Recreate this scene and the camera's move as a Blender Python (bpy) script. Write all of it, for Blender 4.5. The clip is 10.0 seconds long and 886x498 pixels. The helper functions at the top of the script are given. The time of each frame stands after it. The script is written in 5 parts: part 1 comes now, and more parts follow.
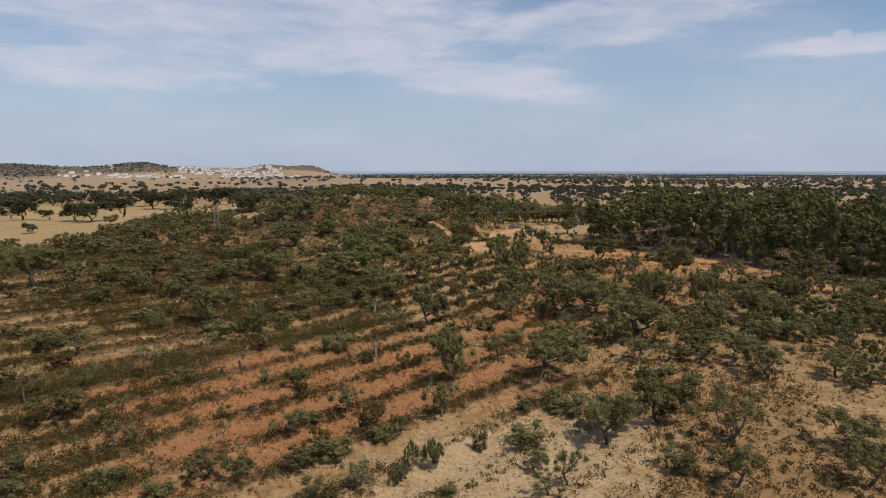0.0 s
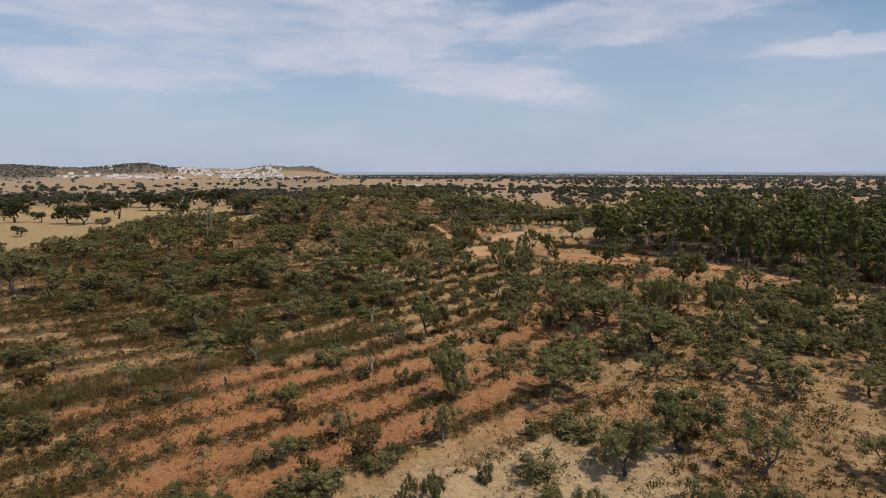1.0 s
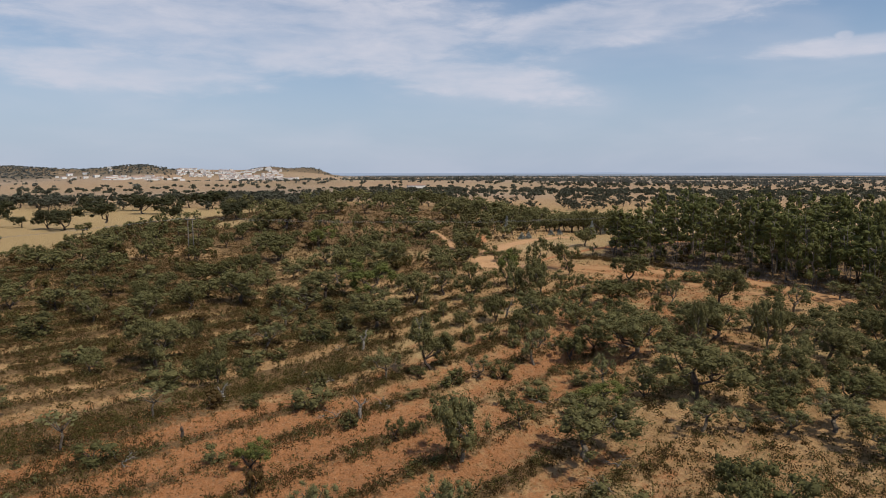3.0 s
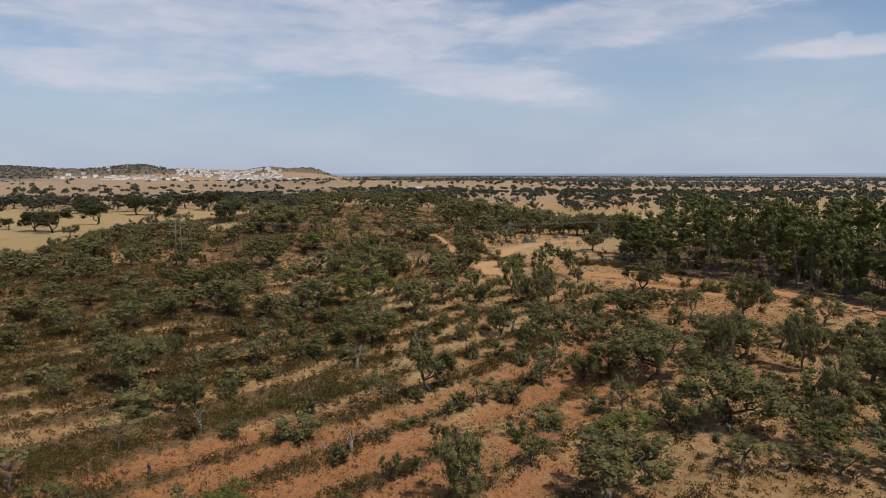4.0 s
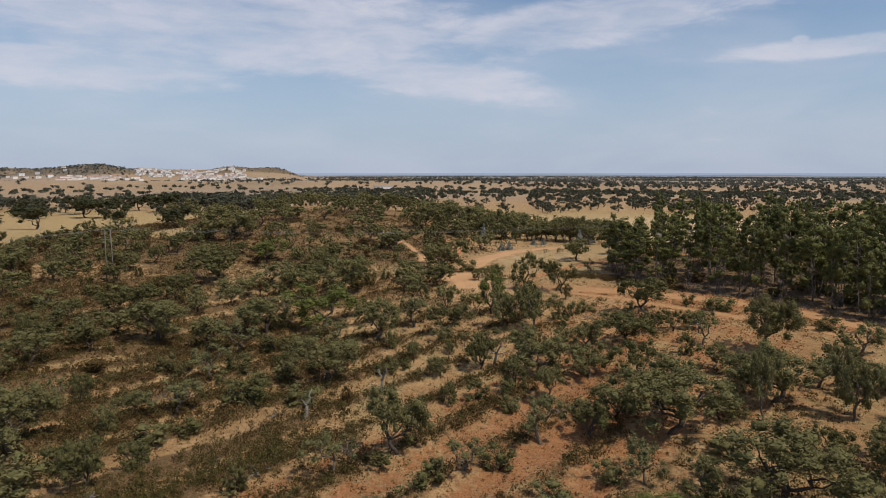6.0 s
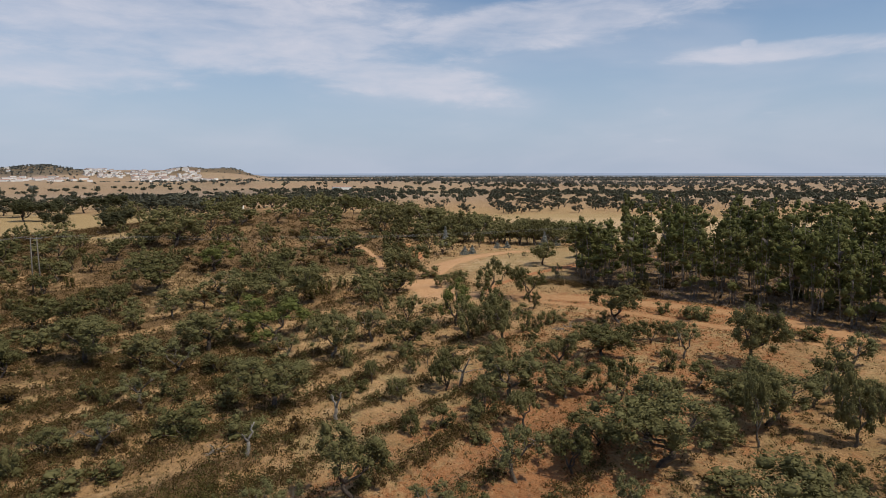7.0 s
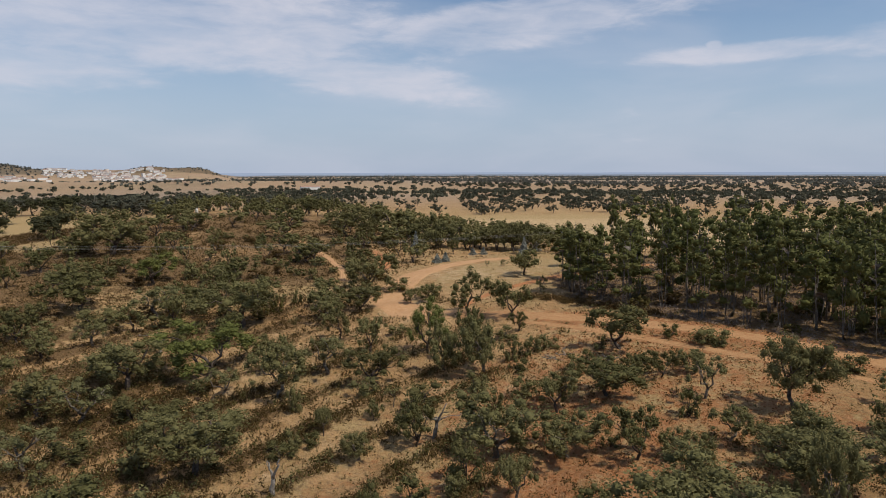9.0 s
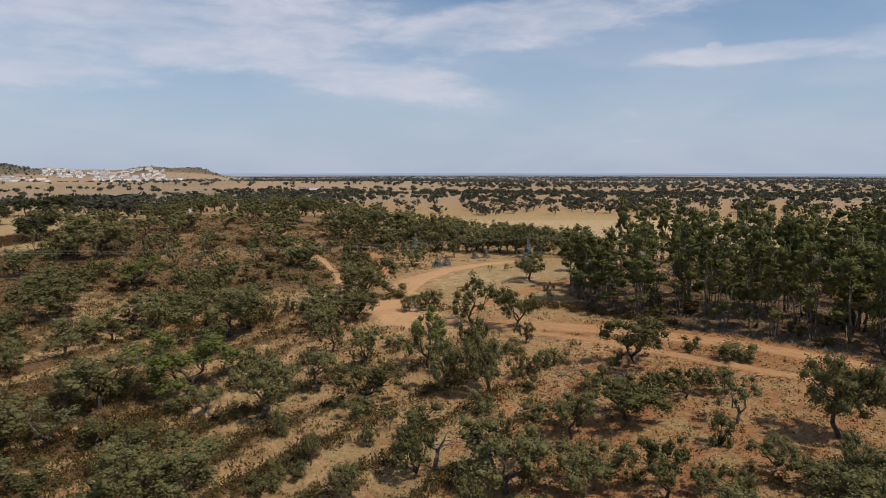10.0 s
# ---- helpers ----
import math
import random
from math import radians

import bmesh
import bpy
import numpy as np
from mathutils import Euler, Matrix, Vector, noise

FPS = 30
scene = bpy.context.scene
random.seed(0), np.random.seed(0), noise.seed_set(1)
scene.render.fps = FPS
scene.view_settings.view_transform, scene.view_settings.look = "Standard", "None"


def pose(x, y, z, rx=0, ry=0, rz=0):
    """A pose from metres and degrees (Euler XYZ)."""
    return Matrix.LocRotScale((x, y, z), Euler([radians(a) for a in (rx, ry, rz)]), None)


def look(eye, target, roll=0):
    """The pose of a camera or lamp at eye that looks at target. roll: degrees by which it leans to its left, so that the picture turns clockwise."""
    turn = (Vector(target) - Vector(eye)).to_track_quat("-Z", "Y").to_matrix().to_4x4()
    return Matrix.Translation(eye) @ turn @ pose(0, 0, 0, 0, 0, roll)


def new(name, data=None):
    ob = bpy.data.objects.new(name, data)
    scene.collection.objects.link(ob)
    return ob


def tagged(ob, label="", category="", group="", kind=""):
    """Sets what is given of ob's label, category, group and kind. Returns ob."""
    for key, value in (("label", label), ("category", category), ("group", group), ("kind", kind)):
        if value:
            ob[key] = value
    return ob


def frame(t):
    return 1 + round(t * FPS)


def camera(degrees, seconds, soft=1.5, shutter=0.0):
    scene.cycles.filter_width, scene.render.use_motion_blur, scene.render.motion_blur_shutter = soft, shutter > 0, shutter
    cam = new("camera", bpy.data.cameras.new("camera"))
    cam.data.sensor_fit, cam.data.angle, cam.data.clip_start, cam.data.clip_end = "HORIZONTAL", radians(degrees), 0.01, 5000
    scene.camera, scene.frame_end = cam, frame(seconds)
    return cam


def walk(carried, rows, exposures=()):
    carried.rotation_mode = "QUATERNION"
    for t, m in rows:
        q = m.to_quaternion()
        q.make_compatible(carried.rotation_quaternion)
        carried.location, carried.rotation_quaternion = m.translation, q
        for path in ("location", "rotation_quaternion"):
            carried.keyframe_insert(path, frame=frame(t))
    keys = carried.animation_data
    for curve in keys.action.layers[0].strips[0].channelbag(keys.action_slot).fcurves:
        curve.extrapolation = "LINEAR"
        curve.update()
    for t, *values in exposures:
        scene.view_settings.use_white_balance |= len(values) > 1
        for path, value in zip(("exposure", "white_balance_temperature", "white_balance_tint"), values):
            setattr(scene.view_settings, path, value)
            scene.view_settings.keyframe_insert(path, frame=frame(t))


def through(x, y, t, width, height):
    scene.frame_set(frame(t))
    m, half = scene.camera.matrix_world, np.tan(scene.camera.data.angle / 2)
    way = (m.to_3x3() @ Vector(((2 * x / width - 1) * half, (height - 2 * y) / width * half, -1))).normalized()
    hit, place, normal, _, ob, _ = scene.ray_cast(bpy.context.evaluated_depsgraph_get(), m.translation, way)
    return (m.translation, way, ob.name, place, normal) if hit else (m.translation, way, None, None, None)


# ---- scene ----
cam = camera(67.68, 10.0, 0.8)
# seconds, place in metres, turn in degrees
ROWS = [
    (0.0, -0.00, 0.00, 25.40, 83.04, 0.08, -0.38),
    (0.5, 0.00, 2.65, 25.51, 83.07, 0.09, -0.35),
    (1.0, -0.04, 5.55, 25.62, 83.09, 0.10, -0.36),
    (1.5, -0.04, 8.59, 25.76, 83.12, 0.15, -0.34),
    (2.0, -0.03, 11.83, 25.89, 83.11, 0.17, -0.32),
    (2.5, -0.06, 15.24, 25.95, 83.15, 0.15, -0.29),
    (4.0, -0.27, 25.90, 26.19, 83.20, 0.06, -0.28),
    (4.5, -0.33, 29.68, 26.25, 83.18, 0.00, -0.44),
    (5.0, -0.35, 33.42, 26.34, 83.15, -0.02, -0.77),
    (6.5, -0.17, 44.23, 26.48, 83.22, 0.07, -4.76),
    (7.0, 0.11, 47.76, 26.54, 83.20, 0.10, -6.54),
    (7.5, 0.55, 51.26, 26.57, 83.19, 0.13, -8.06),
    (8.0, 1.03, 54.75, 26.55, 83.18, 0.16, -8.83),
    (8.5, 1.52, 58.20, 26.57, 83.15, 0.20, -9.03),
    (9.0, 1.96, 61.54, 26.53, 83.15, 0.14, -9.03),
    (9.5, 2.36, 64.65, 26.47, 83.17, 0.05, -9.03),
    (10.0, 2.75, 67.53, 26.36, 83.20, 0.03, -9.03),
]
walk(cam, [(t, pose(x, y, z, rx, ry, rz)) for t, x, y, z, rx, ry, rz in ROWS])

# ---- light ----
SUN_EL, SUN_AZ = radians(58), radians(128)      # azimuth: clockwise from straight ahead (+y)
sun_data = bpy.data.lights.new("sun", "SUN")
sun_data.energy, sun_data.angle, sun_data.color = 3.4, radians(1.2), (1.0, 0.93, 0.81)
sun = new("sun", sun_data)
sun.matrix_world = look((200 * math.sin(SUN_AZ) * math.cos(SUN_EL), 200 * math.cos(SUN_AZ) * math.cos(SUN_EL), 200 * math.sin(SUN_EL)), (0, 0, 0))

world = bpy.data.worlds.new("sky")
scene.world = world
world.use_nodes = True
wn, wl = world.node_tree.nodes, world.node_tree.links
wn.clear()


def wnode(kind, **values):
    n = wn.new(kind)
    for k, v in values.items():
        n.inputs[k].default_value = v
    return n


def wmath(op, a, b=None, clamp=False):
    n = wn.new("ShaderNodeMath")
    n.operation, n.use_clamp = op, clamp
    for i, v in enumerate((a, b)):
        if v is None:
            continue
        if isinstance(v, (int, float)):
            n.inputs[i].default_value = v
        else:
            wl.new(v, n.inputs[i])
    return n.outputs[0]


sky = wn.new("ShaderNodeTexSky")
sky.sky_type, sky.sun_disc = "NISHITA", False
sky.sun_elevation, sky.sun_rotation = SUN_EL, SUN_AZ
sky.air_density, sky.dust_density, sky.ozone_density, sky.altitude = 1.0, 0.3, 3.0, 200
coord = wn.new("ShaderNodeTexCoord")
sep = wn.new("ShaderNodeSeparateXYZ")
wl.new(coord.outputs["Generated"], sep.inputs[0])
sx, sy, sz = sep.outputs
plane = wn.new("ShaderNodeCombineXYZ")
# the sky's bearing and height as a sheet, in steps of a few degrees
wl.new(wmath("MULTIPLY", wmath("ARCTAN2", sx, sy), 57.2958 / 6.0), plane.inputs[0])
wl.new(wmath("MULTIPLY", wmath("ARCSINE", sz), 57.2958 / 2.6), plane.inputs[1])


def cloud_noise(scale, detail, rough, stretch, shift):
    m = wn.new("ShaderNodeMapping")
    m.inputs["Scale"].default_value, m.inputs["Location"].default_value = stretch, shift
    wl.new(plane.outputs[0], m.inputs["Vector"])
    n = wnode("ShaderNodeTexNoise", Scale=scale, Detail=detail, Roughness=rough, Distortion=0.3)
    wl.new(m.outputs[0], n.inputs["Vector"])
    return n.outputs["Fac"]


def ramp(fac, lo, hi):
    r = wn.new("ShaderNodeMapRange")
    r.interpolation_type = "SMOOTHSTEP"
    r.inputs["From Min"].default_value, r.inputs["From Max"].default_value = lo, hi
    wl.new(fac, r.inputs["Value"])
    return r.outputs[0]


def sky_patch(az, el, half_az, half_el, tilt=0.0):
    """1 inside a soft ellipse of the sky round (az, el) degrees, 0 outside."""
    azi = wmath("MULTIPLY", wmath("ARCTAN2", sx, sy), 57.2958)
    ele = wmath("MULTIPLY", wmath("ARCSINE", sz), 57.2958)
    da, de = wmath("SUBTRACT", azi, az), wmath("SUBTRACT", ele, el)
    de = wmath("SUBTRACT", de, wmath("MULTIPLY", da, tilt))
    qa, qe = wmath("DIVIDE", da, half_az), wmath("DIVIDE", de, half_el)
    r2 = wmath("ADD", wmath("MULTIPLY", qa, qa), wmath("MULTIPLY", qe, qe))
    return ramp(wmath("SQRT", r2), 1.25, 0.35)


wide = cloud_noise(0.55, 4, 0.5, (0.7, 1.0, 1.0), (3.1, 0.4, 0.0))
fine = cloud_noise(1.5, 10, 0.62, (0.75, 1.25, 1.0), (0.7, 2.3, 0.0))
veil = wmath("MULTIPLY", ramp(wide, 0.36, 0.66), 0.55)
body = wmath("ADD", wmath("MULTIPLY", wide, 0.35), wmath("MULTIPLY", fine, 0.65))
streaks = ramp(body, 0.38, 0.68)
deck = sky_patch(-14, 11.2, 27, 4.2, -0.02)
for args in ((15, 12.0, 17, 2.4, 0.10), (3, 7.6, 11, 2.0, -0.10), (34, 8.9, 10, 0.9, 0.02), (45, 9.4, 7, 1.6, 0.05), (-24, 7.6, 14, 2.0, 0.0), (-28.5, 8.5, 4.5, 0.7, 0.0), (-20.8, 8.3, 1.0, 0.8, 0.0), (0.4, 8.1, 2.0, 0.7, 0.0), (6.0, 6.9, 2.8, 0.6, -0.1), (30.8, 9.5, 0.8, 0.5, 0.0)):
    deck = wmath("MAXIMUM", deck, sky_patch(*args))
billow = wmath("MULTIPLY", wmath("SUBTRACT", body, 0.5), 2.4)
deck = ramp(wmath("ADD", deck, billow), 0.12, 0.95)
cloud = wmath("ADD", wmath("MULTIPLY", wmath("MULTIPLY", deck, wmath("ADD", wmath("MULTIPLY", streaks, 0.5), 0.5)), 0.66), wmath("MULTIPLY", veil, 0.40), True)
high = ramp(sz, 0.26, 0.5)
cloud = wmath("ADD", wmath("MULTIPLY", cloud, wmath("SUBTRACT", 1.0, high)), wmath("MULTIPLY", wmath("MULTIPLY", streaks, 0.55), high), True)
SKY = 0.098
tint = wn.new("ShaderNodeMix")
tint.data_type, tint.blend_type = "RGBA", "MULTIPLY"
tint.inputs["Factor"].default_value = 1.0
wl.new(sky.outputs[0], tint.inputs["A"])
tint.inputs["B"].default_value = (SKY, SKY, SKY, 1)
haze = wn.new("ShaderNodeMix")
haze.data_type = "RGBA"
wl.new(wmath("MULTIPLY", ramp(sz, 0.28, -0.02), 0.9), haze.inputs["Factor"])
wl.new(tint.outputs["Result"], haze.inputs["A"])
haze.inputs["B"].default_value = (0.382, 0.459, 0.604, 1)
clouds = wn.new("ShaderNodeMix")
clouds.data_type = "RGBA"
wl.new(cloud, clouds.inputs["Factor"])
wl.new(haze.outputs["Result"], clouds.inputs["A"])
clouds.inputs["B"].default_value = (0.63, 0.635, 0.72, 1)
back = wn.new("ShaderNodeBackground")
wl.new(clouds.outputs["Result"], back.inputs["Color"])
out = wn.new("ShaderNodeOutputWorld")
wl.new(back.outputs[0], out.inputs[0])


# ---- materials ----
def material(name):
    m = bpy.data.materials.new(name)
    m.use_nodes = True
    return m, m.node_tree.nodes, m.node_tree.links, m.node_tree.nodes["Principled BSDF"]


def mix_rgb(nodes, links, fac, a, b, mode="MIX"):
    n = nodes.new("ShaderNodeMix")
    n.data_type, n.blend_type = "RGBA", mode
    for key, v in (("Factor", fac), ("A", a), ("B", b)):
        if isinstance(v, (int, float)):
            n.inputs[key].default_value = v
        elif isinstance(v, tuple):
            n.inputs[key].default_value = (*v, 1)
        else:
            links.new(v, n.inputs[key])
    return n.outputs["Result"]


def noise_fac(nodes, links, vec, scale, detail=4, rough=0.55, lo=0.35, hi=0.65):
    n = nodes.new("ShaderNodeTexNoise")
    n.inputs["Scale"].default_value, n.inputs["Detail"].default_value, n.inputs["Roughness"].default_value = scale, detail, rough
    if vec:
        links.new(vec, n.inputs["Vector"])
    r = nodes.new("ShaderNodeMapRange")
    r.inputs["From Min"].default_value, r.inputs["From Max"].default_value = lo, hi
    links.new(n.outputs["Fac"], r.inputs["Value"])
    return r.outputs[0]


def bumped(nodes, links, bsdf, height, strength, distance):
    b = nodes.new("ShaderNodeBump")
    b.inputs["Strength"].default_value, b.inputs["Distance"].default_value = strength, distance
    links.new(height, b.inputs["Height"])
    links.new(b.outputs[0], bsdf.inputs["Normal"])


def soil_material():
    """Bare earth, dry grass and leaf litter, mixed by the soil layers of the ground mesh; alpha greys far ground for
    haze.
    """
    m, n, l, p = material("earth")
    geo = n.new("ShaderNodeNewGeometry")
    pos = geo.outputs["Position"]
    att = n.new("ShaderNodeAttribute")
    att.attribute_name = "soil"
    split = n.new("ShaderNodeSeparateColor")
    l.new(att.outputs["Color"], split.inputs[0])
    clay, straw, litter = split.outputs
    big = noise_fac(n, l, pos, 0.06, 5, 0.6, 0.35, 0.65)
    mid = noise_fac(n, l, pos, 0.55, 6, 0.65, 0.38, 0.62)
    small = noise_fac(n, l, pos, 3.2, 6, 0.7, 0.35, 0.65)
    sand = mix_rgb(n, l, big, (0.57, 0.370, 0.186), (0.450, 0.256, 0.112))
    sand = mix_rgb(n, l, mid, sand, (0.335, 0.200, 0.084))
    red = mix_rgb(n, l, mid, (0.405, 0.172, 0.068), (0.30, 0.124, 0.049))
    red = mix_rgb(n, l, small, red, (0.45, 0.215, 0.092))
    dry = mix_rgb(n, l, small, (0.355, 0.238, 0.104), (0.475, 0.338, 0.160))
    # far ground colour: greyed so that it carries the air's haze
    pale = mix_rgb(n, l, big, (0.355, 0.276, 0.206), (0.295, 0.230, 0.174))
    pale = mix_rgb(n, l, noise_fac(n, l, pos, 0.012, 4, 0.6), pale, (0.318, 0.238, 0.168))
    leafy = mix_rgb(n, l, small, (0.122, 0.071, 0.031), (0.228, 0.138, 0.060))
    # far litter is greyed the same way
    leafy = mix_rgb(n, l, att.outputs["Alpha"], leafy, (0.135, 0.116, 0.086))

    def edge(weight, scale):
        a = n.new("ShaderNodeMath")
        a.operation = "ADD"
        l.new(weight, a.inputs[0])
        s = n.new("ShaderNodeMath")
        s.operation = "MULTIPLY_ADD"
        l.new(noise_fac(n, l, pos, scale, 5, 0.7, 0.3, 0.7), s.inputs[0])
        s.inputs[1].default_value, s.inputs[2].default_value = 0.7, -0.35
        l.new(s.outputs[0], a.inputs[1])
        r = n.new("ShaderNodeMapRange")
        r.interpolation_type = "SMOOTHSTEP"
        r.inputs["From Min"].default_value, r.inputs["From Max"].default_value = 0.3, 0.7
        l.new(a.outputs[0], r.inputs["Value"])
        return r.outputs[0]

    colour = mix_rgb(n, l, edge(clay, 0.7), sand, red)
    colour = mix_rgb(n, l, edge(straw, 0.45), colour, dry)
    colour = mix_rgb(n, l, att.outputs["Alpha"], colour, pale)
    bare_sand = n.new("ShaderNodeAttribute")
    bare_sand.attribute_name = "sand"
    cream = mix_rgb(n, l, small, (0.62, 0.445, 0.255), (0.50, 0.335, 0.175))
    colour = mix_rgb(n, l, edge(bare_sand.outputs["Fac"], 0.5), colour, cream)
    colour = mix_rgb(n, l, edge(litter, 1.1), colour, leafy)
    speck = noise_fac(n, l, pos, 2.4, 8, 0.78, 0.50, 0.60)
    fleck = n.new("ShaderNodeMath")
    fleck.operation = "MULTIPLY"
    l.new(speck, fleck.inputs[0])
    fleck.inputs[1].default_value = 0.50
    colour = mix_rgb(n, l, fleck.outputs[0], colour, (0.15, 0.10, 0.055))
    crumb = n.new("ShaderNodeMath")
    crumb.operation = "MULTIPLY"
    l.new(noise_fac(n, l, pos, 4.5, 5, 0.75, 0.56, 0.64), crumb.inputs[0])
    crumb.inputs[1].default_value = 0.35
    colour = mix_rgb(n, l, crumb.outputs[0], colour, (0.58, 0.42, 0.26))
    l.new(colour, p.inputs["Base Color"])
    p.inputs["Roughness"].default_value, p.inputs["Specular IOR Level"].default_value = 0.95, 0.15
    bumped(n, l, p, noise_fac(n, l, pos, 2.2, 8, 0.72, 0.2, 0.8), 0.9, 0.29)
    return m


def plain_earth(name, a, b, c, bump=0.1):
    m, n, l, p = material(name)
    pos = n.new("ShaderNodeNewGeometry").outputs["Position"]
    col = mix_rgb(n, l, noise_fac(n, l, pos, 0.35, 5, 0.6), a, b)
    col = mix_rgb(n, l, noise_fac(n, l, pos, 2.5, 6, 0.7), col, c)
    l.new(col, p.inputs["Base Color"])
    p.inputs["Roughness"].default_value, p.inputs["Specular IOR Level"].default_value = 0.95, 0.15
    bumped(n, l, p, noise_fac(n, l, pos, 3.0, 7, 0.7, 0.2, 0.8), 0.6, bump)
    return m


def leaf_material(name, dark, light, odd, gloss=0.7, through=0.30, grain=7.0):
    """Foliage: every tree a little different, and every leaf clump in it, with fine leafy grain."""
    m, n, l, p = material(name)
    isle = n.new("ShaderNodeNewGeometry").outputs["Random Per Island"]
    pos = n.new("ShaderNodeTexCoord").outputs["Object"]
    tree = n.new("ShaderNodeObjectInfo").outputs["Random"]
    leafy = noise_fac(n, l, pos, grain, 3, 0.7, 0.36, 0.66)
    fac = n.new("ShaderNodeMath")
    fac.operation = "MULTIPLY_ADD"
    l.new(isle, fac.inputs[0])
    fac.inputs[1].default_value = 0.45
    half = n.new("ShaderNodeMath")
    half.operation = "MULTIPLY"
    l.new(leafy, half.inputs[0])
    half.inputs[1].default_value = 0.55
    l.new(half.outputs[0], fac.inputs[2])
    col = mix_rgb(n, l, fac.outputs[0], dark, light)
    r = n.new("ShaderNodeMapRange")
    r.inputs["From Min"].default_value, r.inputs["From Max"].default_value = 0.25, 1.0
    r.inputs["To Max"].default_value = 0.7
    l.new(tree, r.inputs["Value"])
    col = mix_rgb(n, l, r.outputs[0], col, odd)
    l.new(col, p.inputs["Base Color"])
    p.inputs["Roughness"].default_value, p.inputs["Specular IOR Level"].default_value = gloss, 0.08
    t = n.new("ShaderNodeBsdfTranslucent")
    l.new(col, t.inputs["Color"])
    mx = n.new("ShaderNodeMixShader")
    mx.inputs[0].default_value = through
    l.new(p.outputs[0], mx.inputs[1])
    l.new(t.outputs[0], mx.inputs[2])
    l.new(mx.outputs[0], n["Material Output"].inputs[0])
    return m


def bark_material(name, a, b, scale=6.0):
    m, n, l, p = material(name)
    pos = n.new("ShaderNodeTexCoord").outputs["Object"]
    f = noise_fac(n, l, pos, scale, 6, 0.7)
    l.new(mix_rgb(n, l, f, a, b), p.inputs["Base Color"])
    p.inputs["Roughness"].default_value, p.inputs["Specular IOR Level"].default_value = 0.9, 0.2
    bumped(n, l, p, f, 0.7, 0.06)
    return m


def simple(name, colour, rough=0.7, second=None, scale=1.0, metal=0.0):
    m, n, l, p = material(name)
    if second:
        pos = n.new("ShaderNodeTexCoord").outputs["Object"]
        l.new(mix_rgb(n, l, noise_fac(n, l, pos, scale, 5, 0.6), colour, second), p.inputs["Base Color"])
    else:
        p.inputs["Base Color"].default_value = (*colour, 1)
    p.inputs["Roughness"].default_value, p.inputs["Metallic"].default_value = rough, metal
    return m


EARTH = soil_material()
TRACK = plain_earth("packed_track_earth", (0.41, 0.215, 0.096), (0.35, 0.172, 0.072), (0.45, 0.262, 0.128))
TAN_TRACK = plain_earth("pale_track_earth", (0.48, 0.270, 0.132), (0.42, 0.220, 0.100), (0.52, 0.315, 0.165))
RED_TRACK = plain_earth("red_track_earth", (0.40, 0.16, 0.06), (0.34, 0.125, 0.05), (0.44, 0.22, 0.10))
OAK_LEAF = leaf_material("cork_oak_leaves", (0.124, 0.115, 0.046), (0.228, 0.208, 0.088), (0.156, 0.136, 0.056))
DARK_LEAF = leaf_material("dark_oak_leaves", (0.092, 0.088, 0.034), (0.172, 0.160, 0.063), (0.124, 0.108, 0.044))
GREEN_LEAF = leaf_material("fresh_oak_leaves", (0.112, 0.124, 0.034), (0.212, 0.220, 0.066), (0.155, 0.158, 0.048))
PALE_LEAF = leaf_material("grey_oak_leaves", (0.132, 0.126, 0.054), (0.245, 0.230, 0.102), (0.182, 0.168, 0.074))
CISTUS = leaf_material("rockrose_leaves", (0.074, 0.049, 0.019), (0.150, 0.099, 0.037), (0.112, 0.069, 0.027), 0.8, 0.35)
OLIVE_BRUSH = leaf_material("olive_brush_leaves", (0.072, 0.060, 0.019), (0.150, 0.124, 0.040), (0.114, 0.086, 0.030), 0.8, 0.3)
DRY_SCRUB = leaf_material("dry_scrub_leaves", (0.135, 0.088, 0.038), (0.225, 0.150, 0.064), (0.180, 0.116, 0.050), 0.8, 0.3)
STRAW = leaf_material("straw_grass", (0.26, 0.18, 0.085), (0.44, 0.32, 0.17), (0.34, 0.24, 0.12), 0.8)
GUM_LEAF = leaf_material("eucalyptus_leaves", (0.086, 0.092, 0.030), (0.168, 0.168, 0.056), (0.126, 0.120, 0.043), 0.7, 0.25)
BLUE_LEAF = leaf_material("young_blue_gum_leaves", (0.185, 0.192, 0.165), (0.34, 0.350, 0.305), (0.25, 0.258, 0.225), 0.6)
TWIGS = leaf_material("dead_brushwood", (0.15, 0.108, 0.080), (0.32, 0.250, 0.200), (0.23, 0.170, 0.132), 0.9, 0.0)
HOLM_LEAF = leaf_material("dark_holm_oak_leaves", (0.040, 0.042, 0.020), (0.095, 0.093, 0.044), (0.070, 0.066, 0.034))
# next three: far leaves greyed and paled, air haze put into the colour
HAZED_OLIVE_LEAF = leaf_material("olive_grove_leaves", (0.110, 0.114, 0.100), (0.180, 0.184, 0.162), (0.145, 0.144, 0.130))
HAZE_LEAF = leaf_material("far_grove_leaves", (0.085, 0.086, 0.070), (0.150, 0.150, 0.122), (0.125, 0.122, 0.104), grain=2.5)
FAR_HAZED_LEAF = leaf_material("holm_oak_leaves", (0.052, 0.054, 0.038), (0.110, 0.110, 0.074), (0.090, 0.088, 0.064), grain=2.5)
BARK = bark_material("dark_cork_bark", (0.045, 0.034, 0.026), (0.13, 0.10, 0.08))
PALE_BARK = bark_material("lichen_grey_bark", (0.090, 0.070, 0.050), (0.215, 0.180, 0.140))
GUM_BARK = bark_material("peeling_gum_bark", (0.10, 0.082, 0.066), (0.25, 0.215, 0.18), 3.0)
